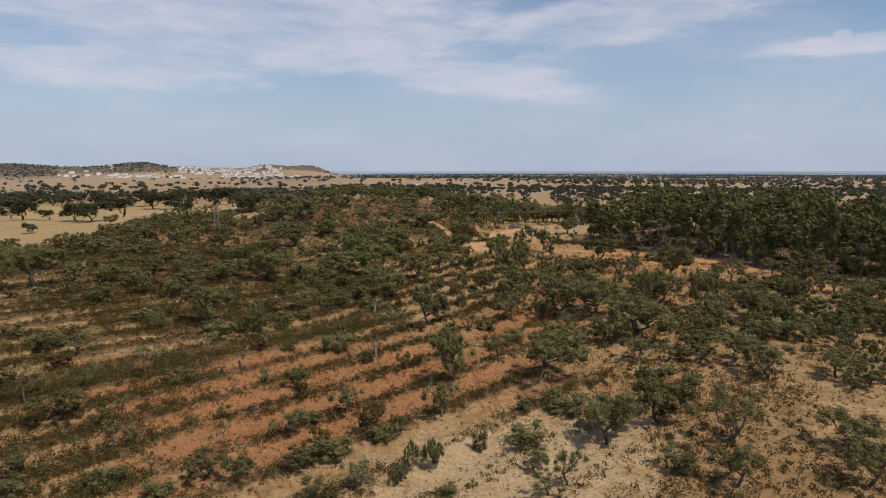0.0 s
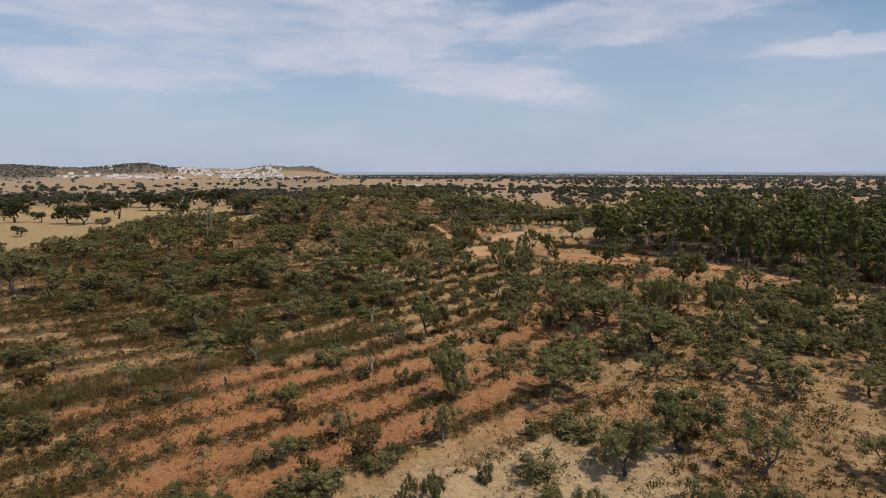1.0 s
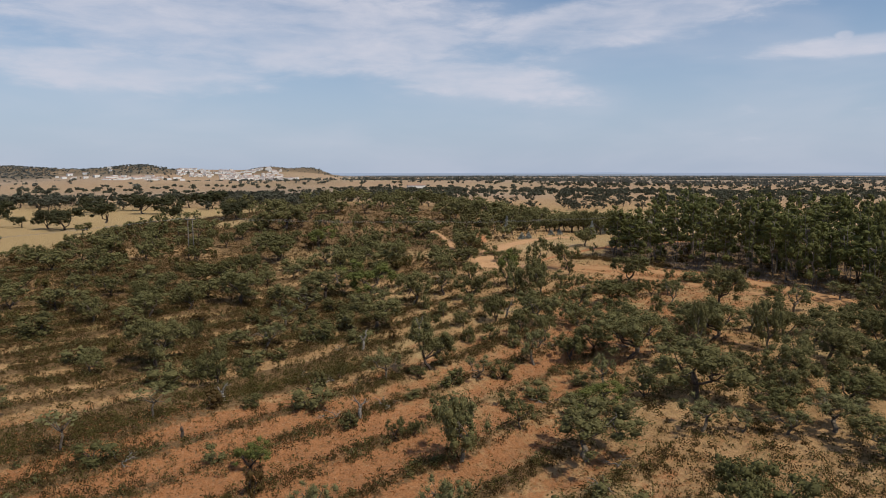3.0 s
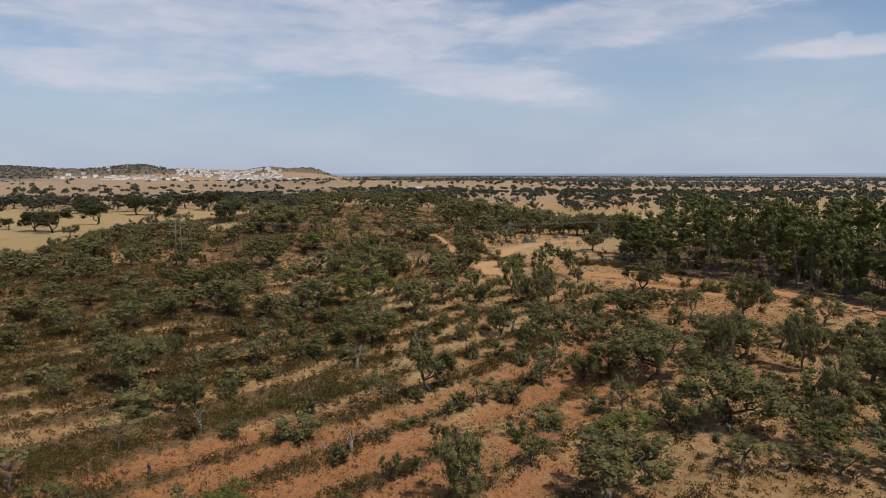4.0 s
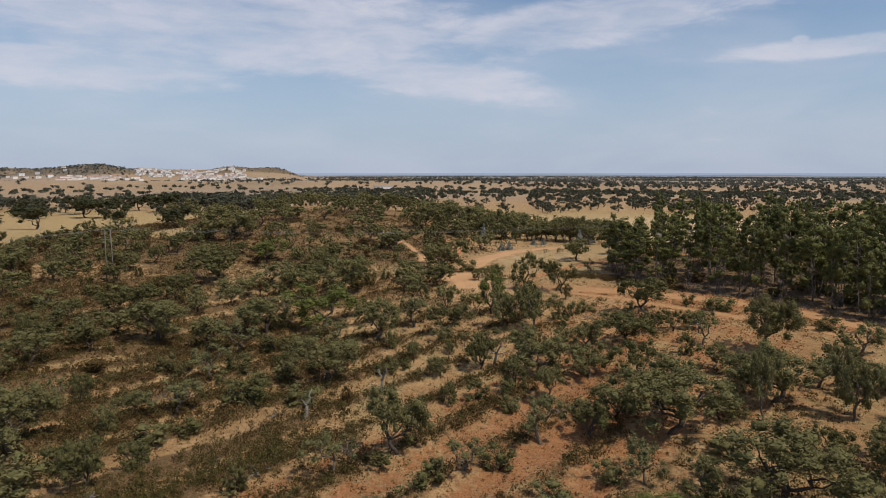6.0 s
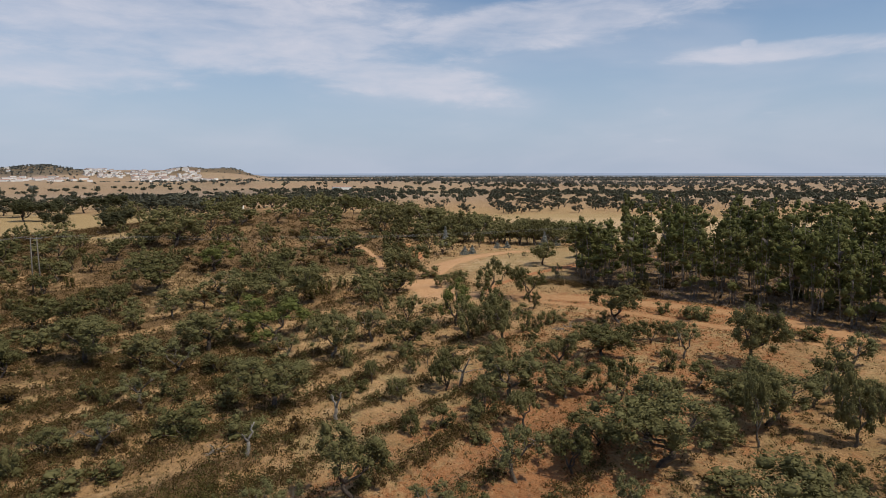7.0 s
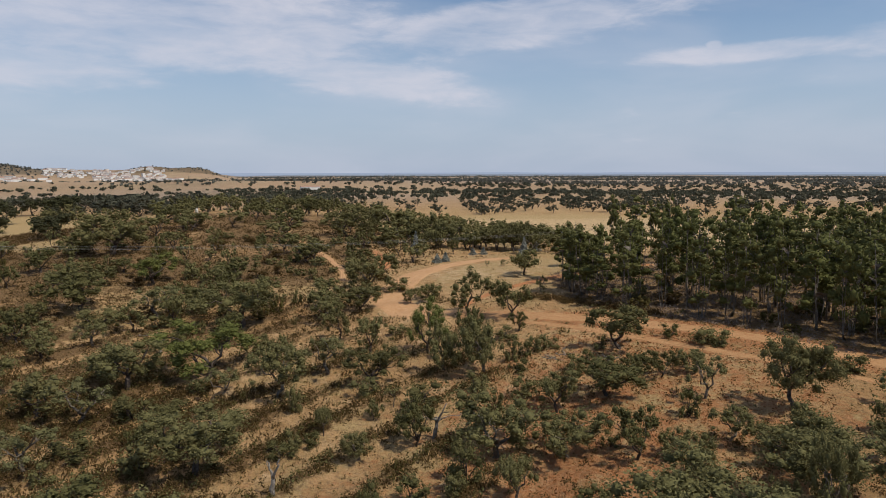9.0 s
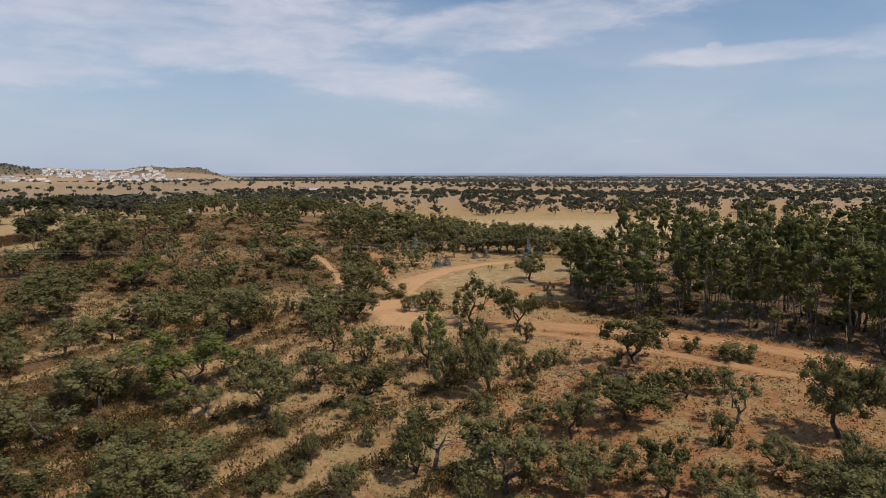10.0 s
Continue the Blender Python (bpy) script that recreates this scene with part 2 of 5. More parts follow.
CLOD = leaf_material("earth_clods", (0.24, 0.095, 0.036), (0.43, 0.21, 0.09), (0.30, 0.12, 0.045), 0.95, 0.0)
DEAD_WOOD = bark_material("weathered_dead_wood", (0.14, 0.12, 0.10), (0.33, 0.30, 0.26))
POLE_GREY = simple("weathered_concrete", (0.20, 0.175, 0.145), 0.9, (0.14, 0.12, 0.10), 2.0)
STEEL = simple("galvanised_steel", (0.16, 0.155, 0.15), 0.7, None, 1, 0.4)
GLASSY = simple("brown_porcelain", (0.10, 0.05, 0.03), 0.25)
CABLE = simple("dull_aluminium_cable", (0.26, 0.26, 0.26), 0.7)
LIME = simple("limewash", (0.80, 0.79, 0.76), 0.9, (0.70, 0.68, 0.64), 0.4)
ROOF = simple("terracotta_tiles", (0.40, 0.24, 0.17), 0.9, (0.34, 0.20, 0.14), 0.6)


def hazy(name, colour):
    """Distance so far off that only lit air shows: haze painted as a glow, no lamp."""
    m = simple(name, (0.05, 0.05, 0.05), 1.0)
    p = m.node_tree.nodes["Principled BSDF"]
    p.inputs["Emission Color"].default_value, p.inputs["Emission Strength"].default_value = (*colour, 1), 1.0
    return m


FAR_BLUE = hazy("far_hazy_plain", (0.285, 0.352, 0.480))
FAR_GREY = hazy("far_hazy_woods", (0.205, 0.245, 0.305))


# ---- terrain ----
# heights of soft knolls on a 40 m lattice, from y = 10 (first row) to y = 330, x = -160 to 160
KNOLLS = np.array([
    -0.3, -0.8, -1.0, -1.0, -0.9, -0.3, 0.4, 0.6, 0.3,
    -0.4, -0.8, 0.1, 0.2, 0.0, -0.4, 0.0, 1.3, 0.9,
    0.0, 0.3, 2.4, 0.3, 0.9, 1.8, -0.2, 1.7, 1.7,
    0.2, -0.2, 2.3, -2.0, -1.9, 3.7, 0.7, 1.3, 2.1,
    0.5, -0.9, 2.2, 1.6, -0.2, 3.4, 0.8, 0.5, 1.6,
    1.5, 0.2, 1.3, 2.5, 0.1, 1.7, 1.0, 0.3, 1.0,
    2.2, 1.0, 0.5, 2.9, 1.1, 0.5, 0.7, 0.2, 0.6,
    1.7, 0.1, 0.6, 5.1, 3.1, -0.2, 0.1, 0.3, 0.4,
    0.7, -0.8, -0.6, 3.1, 1.9, -0.8, -0.2, 0.5, 0.3])
# far hills: bearing (degrees, right of straight ahead), distance, height, half width across, half width along
FAR_HILLS = [(-24.0, 2250, 25, 98, 150), (-26.6, 2330, 7, 70, 160), (-14.4, 2400, 15, 58, 150), (-10.4, 2420, 13, 62, 150), (-12.4, 2450, 5, 60, 150), (-31.6, 2480, 9, 150, 200), (-34.5, 2480, 8, 150, 200), (-19.0, 2480, 2.5, 80, 160),
             (2.0, 2700, 5, 420, 260), (14, 2600, 4, 380, 260), (27, 2400, 4, 420, 260), (-28, 1400, 8, 260, 180), (-9, 1300, 6, 260, 180), (8, 1200, 6, 220, 160), (36, 1300, 6, 300, 180)]
ROW_ANGLE = radians(39.5)                        # the ploughed rows run this way in plan
ROW_STEP = 6.1


def smooth(lo, hi, v):
    t = np.clip((v - lo) / (hi - lo), 0, 1)
    return t * t * (3 - 2 * t)


def rough_field(x, y, size, seed):
    """Smooth value noise, 0 to 1, with cells of that many metres."""
    u, v = np.asarray(x, float) / size + seed * 17.3, np.asarray(y, float) / size + seed * 9.7
    i, j = np.floor(u).astype(np.int64), np.floor(v).astype(np.int64)
    fu, fv = u - i, v - j
    fu, fv = fu * fu * (3 - 2 * fu), fv * fv * (3 - 2 * fv)

    def cell(a, b):
        h = (a * 374761393 + b * 668265263 + seed * 1442695041) & 0xFFFFFFFF
        h = ((h ^ (h >> 13)) * 1274126177) & 0xFFFFFFFF
        return ((h ^ (h >> 16)) & 0xFFFF) / 65535.0

    top = cell(i, j) * (1 - fu) + cell(i + 1, j) * fu
    low = cell(i, j + 1) * (1 - fu) + cell(i + 1, j + 1) * fu
    return top * (1 - fv) + low * fv


def fractal(x, y, size, seed, octaves=3):
    total, amp, norm = 0, 1.0, 0
    for k in range(octaves):
        total, norm = total + amp * rough_field(x, y, size / 2 ** k, seed + k), norm + amp
        amp *= 0.5
    return total / norm


def rows_across(x, y):
    """Where a point lies across the ploughed rows, in rows, with a slight wander."""
    v = -np.asarray(x) * math.sin(ROW_ANGLE) + np.asarray(y) * math.cos(ROW_ANGLE)
    return (v - 0.5 + 1.6 * (fractal(x, y, 30, 5, 3) - 0.5)) / ROW_STEP


def row_zone(x, y):
    """How clearly the rows show: strongest on the cleared slope, fading in the woodland."""
    x, y = np.asarray(x, float), np.asarray(y, float)
    return smooth(26, 8, x - 0.1 * (y - 60)) * smooth(190, 120, y) * smooth(15, 40, y)


def ground_z(x, y):
    x, y = np.asarray(x, float), np.asarray(y, float)
    z = np.zeros_like(x + y)
    for k, c in enumerate(KNOLLS):
        if c:
            cx, cy = -160 + 40 * (k % 9), 10 + 40 * (k // 9)
            z = z + c * np.exp(-((x - cx) ** 2 + (y - cy) ** 2) / (2 * 42.0 ** 2))
    for az, d, h, across, along in FAR_HILLS:
        a = radians(az)
        dx, dy = x - d * math.sin(a), y - d * math.cos(a)
        u, w = dx * math.cos(a) - dy * math.sin(a), dx * math.sin(a) + dy * math.cos(a)
        z = z + h * np.exp(-(u / across) ** 2 - (w / along) ** 2)
    dist = np.hypot(x, y)
    z = z + smooth(330, 900, dist) * 7 * (fractal(x, y, 420, 3, 2) - 0.6)
    rise = smooth(-7.6, -11.6, np.degrees(np.arctan2(x, np.maximum(y, 1.0)))) * smooth(1930, 2500, dist) * smooth(0, 200, y)
    z = z + rise * (33 + 5 * (fractal(x, y, 330, 7, 2) - 0.5)) - smooth(1300, 2300, dist) * 6 - smooth(2600, 4900, dist) * 8
    z = z + smooth(900, 300, dist) * (0.5 * (fractal(x, y, 9, 21, 3) - 0.5) + 0.10 * (fractal(x, y, 1.7, 31, 2) - 0.5))
    return z + 0.28 * row_zone(x, y) * np.cos(2 * math.pi * rows_across(x, y))


def at_ground(x, y):
    return float(ground_z(np.array([x]), np.array([y]))[0])


def graded(lo, fine_lo, fine_hi, hi, step, grow, cap=(0, 0, 1e9)):
    """Grid lines: even steps in the fine stretch, growing steps out to both ends."""
    lines = list(np.arange(fine_lo, fine_hi + 0.01, step))
    for end, sign in ((hi, 1), (lo, -1)):
        s, v = step, fine_hi if sign > 0 else fine_lo
        side = []
        while sign * (end - v) > 0:
            s *= grow
            s = min(s, cap[2]) if cap[0] < v < cap[1] else s
            v = v + sign * s
            side.append(v)
        side[-1] = end
        lines = lines + side if sign > 0 else side[::-1] + lines
    return np.array(lines)


def mesh_from(name, verts, faces, mat):
    me = bpy.data.meshes.new(name)
    me.from_pydata([tuple(v) for v in verts] if not isinstance(verts, list) else verts, [], [tuple(f) for f in faces] if not isinstance(faces, list) else faces)
    me.materials.append(mat)
    me.update()
    return me


# plan of the bare tracks: centre lines with half widths
MAIN_TRACK = [(66, 94, 1.4), (59, 108, 1.5), (52.5, 120, 1.5), (46.5, 127.8, 1.5), (39.6, 134.2, 1.5), (33, 140, 1.6), (26, 145.5, 1.8), (17.5, 149.5, 2.6), (11.5, 154, 3.2), (9.8, 162, 3.2), (11.5, 171, 3.0), (15.5, 179.5, 2.6), (22, 186.5, 2.0), (31, 191.5, 1.4), (40, 193, 0.7)]
UPPER_TRACK = [(19, 153, 0.5), (23.5, 158, 0.9), (29, 162.5, 1.0), (36, 166, 1.1), (43, 169, 1.1), (50, 172, 0.9), (60, 176, 0.7)]
HILL_PATH = [(2.5, 178, 0.5), (2.8, 186, 0.7), (1.0, 195, 0.7), (-0.8, 203, 0.8), (-4.0, 213, 0.7), (-8, 222, 0.5)]
LOWER_TRACK = [(24, 142.5, 0.5), (30, 137.5, 0.7), (36, 130.5, 0.7), (41, 124, 0.7), (47, 117, 0.6), (54, 108, 0.5)]
RED_CUT = [(11.0, 187, 0.9), (11.2, 195, 1.1), (10.6, 203, 1.1), (9.8, 211, 0.9)]
FOREST = [(38.5, 170), (35.5, 152), (40.5, 143), (44, 137.5), (49, 131.5), (53, 124.5), (58, 117), (63, 110), (72, 97), (150, 95), (150, 215), (75, 205), (54, 186)]


def inside(poly, x, y):
    x, y = np.asarray(x, float), np.asarray(y, float)
    hit = np.zeros(np.broadcast(x, y).shape, bool)
    for (ax, ay), (bx, by) in zip(poly, poly[1:] + poly[:1]):
        cross = (ay > y) != (by > y)
        hit ^= cross & (x < (bx - ax) * (y - ay) / ((by - ay) or 1e-9) + ax)
    return hit


def track_distance(line, x, y):
    """Distance from a centre line, in half widths."""
    best = np.full(np.broadcast(np.asarray(x, float), np.asarray(y, float)).shape, 99.0)
    for (ax, ay, aw), (bx, by, bw) in zip(line, line[1:]):
        dx, dy = bx - ax, by - ay
        t = np.clip(((x - ax) * dx + (y - ay) * dy) / (dx * dx + dy * dy), 0, 1)
        best = np.minimum(best, np.hypot(x - ax - t * dx, y - ay - t * dy) / (aw + t * (bw - aw)))
    return best


def field_weight(x, y):
    """The stubble fields beyond the wooded hill."""
    wob = 26 * (fractal(x, y, 60, 41, 3) - 0.5)
    left = smooth(-4, 6, -(x + 100) - 0.16 * (y - 180) + 0.6 * wob) * smooth(172, 186, y + 0.5 * wob) * smooth(500, 440, y + wob) * smooth(-420, -340, x)
    left = np.maximum(left, 0.8 * smooth(1.2, 0.8, np.hypot((x + 61 + 0.3 * wob) / 9, (y - 221) / 9)))
    right = smooth(1.15, 0.9, np.hypot((x - 105 + wob) / 75, (y - 385 + wob) / 46))
    left = np.maximum(left, smooth(283, 300, np.hypot(x, y) + 0.4 * wob) * smooth(-10.5, -12.5, np.degrees(np.arctan2(x, y))) * smooth(500, 440, y + wob))
    return np.maximum(left, right)


def stubble_field(x, y):
    """The pale mown strip behind the eucalyptus wood."""
    d = np.hypot(x, y)
    return smooth(255, 280, d) * smooth(450, 415, d + 60 * (fractal(x, y, 120, 71, 3) - 0.5)) * smooth(-2, 3, np.degrees(np.arctan2(x, np.maximum(y, 1.0))))


def brush_band(x, y):
    """The thick strip of brush along the upper edge of the cleared red ground."""
    v = rows_across(x, y)
    return smooth(12.82, 13.0, v) * smooth(14.0, 13.82, v) * smooth(-3, -14, x) * smooth(-75, -65, x)


def soil_layers(x, y):
    dist = np.hypot(x, y)
    slope = row_zone(x, y)
    across = np.cos(2 * math.pi * rows_across(x, y))
    n1, n2, n3 = fractal(x, y, 34, 51, 3), fractal(x, y, 12, 61, 3), fractal(x, y, 120, 71, 3)
    red_zone = 0.92 * np.exp(-((x + 18) / 34) ** 2 - ((y - 73) / 16) ** 2) + 0.42 * np.exp(-((x - 24) / 22) ** 2 - ((y - 103) / 17) ** 2) + 0.4 * np.exp(-((x - 40) / 20) ** 2 - ((y - 125) / 10) ** 2) + 0.32 * np.exp(-((x - 9) / 14) ** 2 - ((y - 97) / 12) ** 2)
    clay = 0.95 * red_zone + 0.75 * (n1 - 0.5) + 0.25 * (n2 - 0.5) - 0.12 * across * slope
    clay = clay - 0.8 * np.exp(-((x - 5) / 13) ** 2 - ((y - 52) / 8) ** 2) + 0.35 * np.exp(-((x + 17) / 13) ** 2 - ((y - 56) / 10) ** 2)
    straw = 0.30 - 0.5 * np.exp(-((x + 1) / 17) ** 2 - ((y - 52) / 9) ** 2) + 0.9 * (n2 - 0.5) + 0.7 * (n3 - 0.5) + 0.18 * across * slope + 0.25 * np.exp(-((x - 30) / 18) ** 2 - ((y - 180) / 16) ** 2) - 0.35 * red_zone
    litter = 0.10 + 0.75 * (fractal(x, y, 9, 81, 3) - 0.5) + 0.56 * across * slope + 0.05 * smooth(0, -30, x) + 0.10 * smooth(6, -14, x - 0.2 * (y - 90)) * smooth(72, 96, y) + 0.20 * smooth(115, 170, y) * smooth(22, -8, x) * smooth(215, 180, y) + 0.30 * np.exp(-((x + 27) / 16) ** 2 - ((y - 135) / 16) ** 2)
    open_bare = np.clip(1.5 * np.exp(-((x - 35) / 24) ** 2 - ((y - 124) / 24) ** 2), 0, 1)
    meadow = np.clip(1.4 * np.exp(-((x - 29) / 13) ** 2 - ((y - 178) / 13) ** 2), 0, 1)
    clay = clay * (1 - open_bare) + (0.52 + 0.6 * (n1 - 0.5)) * open_bare
    straw, litter = straw * (1 - open_bare) + (0.34 + 0.5 * (n2 - 0.5)) * open_bare, litter * (1 - 0.92 * open_bare) * (1 - 0.95 * meadow)
    straw, clay = straw * (1 - meadow) + 0.62 * meadow, clay * (1 - meadow) + 0.2 * meadow
    wood = inside(FOREST, x, y)
    crest = smooth(170, 190, y) * smooth(290, 270, np.hypot(x, y)) * smooth(14, 6, x)
    litter, clay, straw = litter + 0.42 * crest, clay + 0.18 * crest, straw - 0.25 * crest
    brush = np.maximum(wood, inside(FOREST, x + 1.8, y + 2.6))
    bandv = rows_across(x, y)
    thick = brush_band(x, y)
    litter = litter + 0.26 * np.exp(-((x + 34) / 18) ** 2 - ((y - 106) / 26) ** 2)
    litter = litter + 0.42 * smooth(-20, -32, x) * smooth(84, 68, y)
    litter = litter + 0.25 * smooth(-28, -46, x) * smooth(74, 90, y) * smooth(175, 150, y) + 0.55 * thick + 0.04 * smooth(80, 95, y) * smooth(2, -12, x) * smooth(240, 215, y) + 0.5 * (fractal(x, y, 7, 83, 2) - 0.5) * smooth(95, 110, y) * smooth(6, -10, x)
    cleared = smooth(12.9, 12.6, bandv) * smooth(6.5, 8.0, bandv) * smooth(2, -8, x)
    clay, litter, straw = clay + 0.12 * cleared, litter - 0.25 * cleared * (1 - across), straw - 0.3 * cleared
    litter = np.where(brush, 0.70 + 0.5 * (n2 - 0.5), litter)
    far = smooth(260, 420, dist)
    straw = straw * (1 - far) + far * (0.40 + 1.2 * (n3 - 0.5))
    # litter grows with distance, greying the plain in place of haze
    litter = litter * (1 - far) + far * (0.22 + 0.16 * smooth(1200, 3000, dist) + 0.9 * (fractal(x, y, 260, 91, 3) - 0.5))
    clay = clay * (1 - far) + far * (0.12 + 0.8 * (fractal(x, y, 300, 97, 2) - 0.5))
    azd = np.degrees(np.arctan2(x, np.maximum(y, 1.0)))
    stubble = stubble_field(x, y)
    straw, litter, clay = straw * (1 - stubble) + 0.95 * stubble, litter * (1 - stubble), clay * (1 - stubble)
    knob = np.zeros_like(dist)
    for az, d, h, across, along in FAR_HILLS[:7]:
        a = radians(az)
        knob = np.maximum(knob, np.exp(-((x - d * math.sin(a)) / (across * 1.15)) ** 2 - ((y - d * math.cos(a)) / along) ** 2))
    litter = litter + smooth(0.25, 0.6, knob) * (0.85 + 0.6 * (fractal(x, y, 160, 93, 3) - 0.5))
    litter = litter + 0.5 * smooth(-29.4, -30.2, azd) * smooth(2120, 2180, dist) * smooth(2420, 2360, dist)
    # distance mask for the haze-greyed ground colours, patchy like fields
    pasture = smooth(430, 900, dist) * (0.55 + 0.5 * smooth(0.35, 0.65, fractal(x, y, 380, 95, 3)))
    f = field_weight(x, y)
    straw, litter, clay = straw * (1 - f) + 0.95 * f, litter * (1 - f), clay * (1 - f)
    verge = smooth(3.0, 1.2, track_distance(MAIN_TRACK[:8], x, y))
    clay = clay + 0.35 * verge
    for line in (MAIN_TRACK, UPPER_TRACK, LOWER_TRACK, HILL_PATH, RED_CUT):
        near = smooth(2.2, 1.0, track_distance(line, x, y))
        straw, litter = straw * (1 - near), litter * (1 - near)
    sandy = 0.75 * np.exp(-((x - 5) / 13) ** 2 - ((y - 51) / 7) ** 2)
    litter, straw, clay = litter - 0.7 * sandy, straw - 0.3 * sandy, clay - 0.7 * sandy
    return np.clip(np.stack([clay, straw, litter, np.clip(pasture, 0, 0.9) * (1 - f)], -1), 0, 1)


def sand_layer(x, y):
    """Cream-coloured bare sand: the washed-out patch low on the slope, strips beside the rows, and the meadow's lanes."""
    wob = 0.5 * (fractal(x, y, 11, 421, 3) - 0.5)
    patch = 0.85 * np.exp(-((x - 5) / 13.5) ** 2 - ((y - 51.5) / 8.5) ** 2) + 0.35 * np.exp(-((x - 16) / 14) ** 2 - ((y - 62) / 14) ** 2)
    strip = 0.30 * row_zone(x, y) * np.clip(-np.cos(2 * math.pi * rows_across(x, y)), 0, 1) * smooth(85, 100, y)
    lanes = 0.45 * np.exp(-((x - 28) / 15) ** 2 - ((y - 177) / 14) ** 2) + 0.40 * np.exp(-((x - 13) / 7) ** 2 - ((y - 156) / 12) ** 2)
    return np.clip(patch + strip + lanes + wob, 0, 1) * smooth(260, 230, np.hypot(x, y)) + 0.55 * stubble_field(x, y)


def build_ground():
    xs, ys = graded(-4700, -75, 75, 4700, 1.35, 1.06, (-1600, 0, 30)), graded(-1500, 42, 180, 4900, 1.35, 1.055, (1800, 2650, 42))
    gx, gy = np.meshgrid(xs, ys)
    gx, gy = gx.ravel(), gy.ravel()
    verts = np.stack([gx, gy, ground_z(gx, gy)], -1)
    w, h = len(xs), len(ys)
    base = (np.arange(h - 1)[:, None] * w + np.arange(w - 1)[None, :]).ravel()
    faces = np.stack([base, base + 1, base + 1 + w, base + w], -1)
    me = mesh_from("ground", verts.tolist(), faces.tolist(), EARTH)
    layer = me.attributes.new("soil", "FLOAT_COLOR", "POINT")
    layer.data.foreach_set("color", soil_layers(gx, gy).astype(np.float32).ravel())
    sand = me.attributes.new("sand", "FLOAT", "POINT")
    sand.data.foreach_set("value", sand_layer(gx, gy).astype(np.float32))
    me.polygons.foreach_set("use_smooth", np.ones(len(me.polygons), bool))
    tagged(new("ground", me), "rolling orange and sandy earth with dry grass and plough rows", "ground", kind="structure")


build_ground()


def build_track(name, line, mat, label, rise, seed):
    """A bare earth track laid over the ground, with ragged edges and two shallow ruts."""
    pts = []
    for (ax, ay, aw), (bx, by, bw) in zip(line, line[1:]):
        n = max(2, int(math.hypot(bx - ax, by - ay) / 0.8))
        pts += [(ax + (bx - ax) * k / n, ay + (by - ay) * k / n, aw + (bw - aw) * k / n) for k in range(n)]
    for _ in range(6):
        pts = [pts[0]] + [tuple((pts[i - 1][c] + 2 * pts[i][c] + pts[i + 1][c]) / 4 for c in range(3)) for i in range(1, len(pts) - 1)] + [pts[-1]]
    cols = 11
    verts, faces = [], []
    for i, (x, y, hw) in enumerate(pts):
        a, b = pts[max(0, i - 1)], pts[min(len(pts) - 1, i + 1)]
        d = math.hypot(b[0] - a[0], b[1] - a[1]) or 1
        nx, ny = -(b[1] - a[1]) / d, (b[0] - a[0]) / d
        left, right = (hw * (0.7 + 0.6 * float(fractal(np.array([x + 50.0 * k]), np.array([y]), 5, 401 + seed, 3)[0])) for k in (0, 1))
        for c in range(cols):
            u = -1 + 2 * c / (cols - 1)
            off = u * (left if u < 0 else right)
            px, py = x + nx * off, y + ny * off
            z = at_ground(px, py) + rise - (0.10 if c in (0, cols - 1) else 0) - (0.06 if c in (3, 7) else 0)
            verts.append((px, py, z))
    for i in range(len(pts) - 1):
        for c in range(cols - 1):
            k = i * cols + c
            faces.append((k, k + 1, k + 1 + cols, k + cols))
    me = mesh_from(name, verts, faces, mat)
    me.polygons.foreach_set("use_smooth", np.ones(len(me.polygons), bool))
    tagged(new(name, me), label, "dirt track", kind="structure")


build_track("road_1", MAIN_TRACK[:8], TRACK, "orange dirt track with shallow wheel ruts", 0.07, 1)
build_track("road_4", MAIN_TRACK[7:], TAN_TRACK, "wide pale sandy track bending round the meadow", 0.075, 6)
build_track("road_2", UPPER_TRACK, RED_TRACK, "narrow red earth track beside the eucalyptus wood", 0.09, 2)
build_track("road_3", LOWER_TRACK, TRACK, "faint sandy wheel track across bare earth", 0.05, 5)
build_track("path_1", HILL_PATH, TAN_TRACK, "narrow sandy footpath up the scrubby hill", 0.06, 3)
build_track("path_2", RED_CUT, RED_TRACK, "short red earth firebreak on the hill", 0.06, 4)


# ---- plants: shared shapes ----
def quads_mesh(name, centres, normals, sizes, rng, mat, aspect=0.62, droop=None):
    """One small leaf clump (a three-sided blade) per centre."""
    n = len(centres)
    normals = normals / np.maximum(np.linalg.norm(normals, axis=1, keepdims=True), 1e-6)
    ref = rng.normal(size=(n, 3))
    if droop is not None:
        ref = ref * (1 - droop) + np.array([0, 0, -1.0]) * droop * 2
    u = np.cross(normals, np.cross(ref, normals))
    u /= np.maximum(np.linalg.norm(u, axis=1, keepdims=True), 1e-6)
    v = np.cross(normals, u)
    s = sizes[:, None]
    p0 = centres + u * s * 0.62
    p1 = centres - u * s * 0.38 + v * s * 0.6 * aspect
    p2 = centres - u * s * 0.38 - v * s * 0.6 * aspect
    verts = np.stack([p0, p1, p2], 1).reshape(-1, 3)
    faces = np.arange(3 * n).reshape(n, 3)
    return mesh_from(name, verts.tolist(), faces.tolist(), mat)


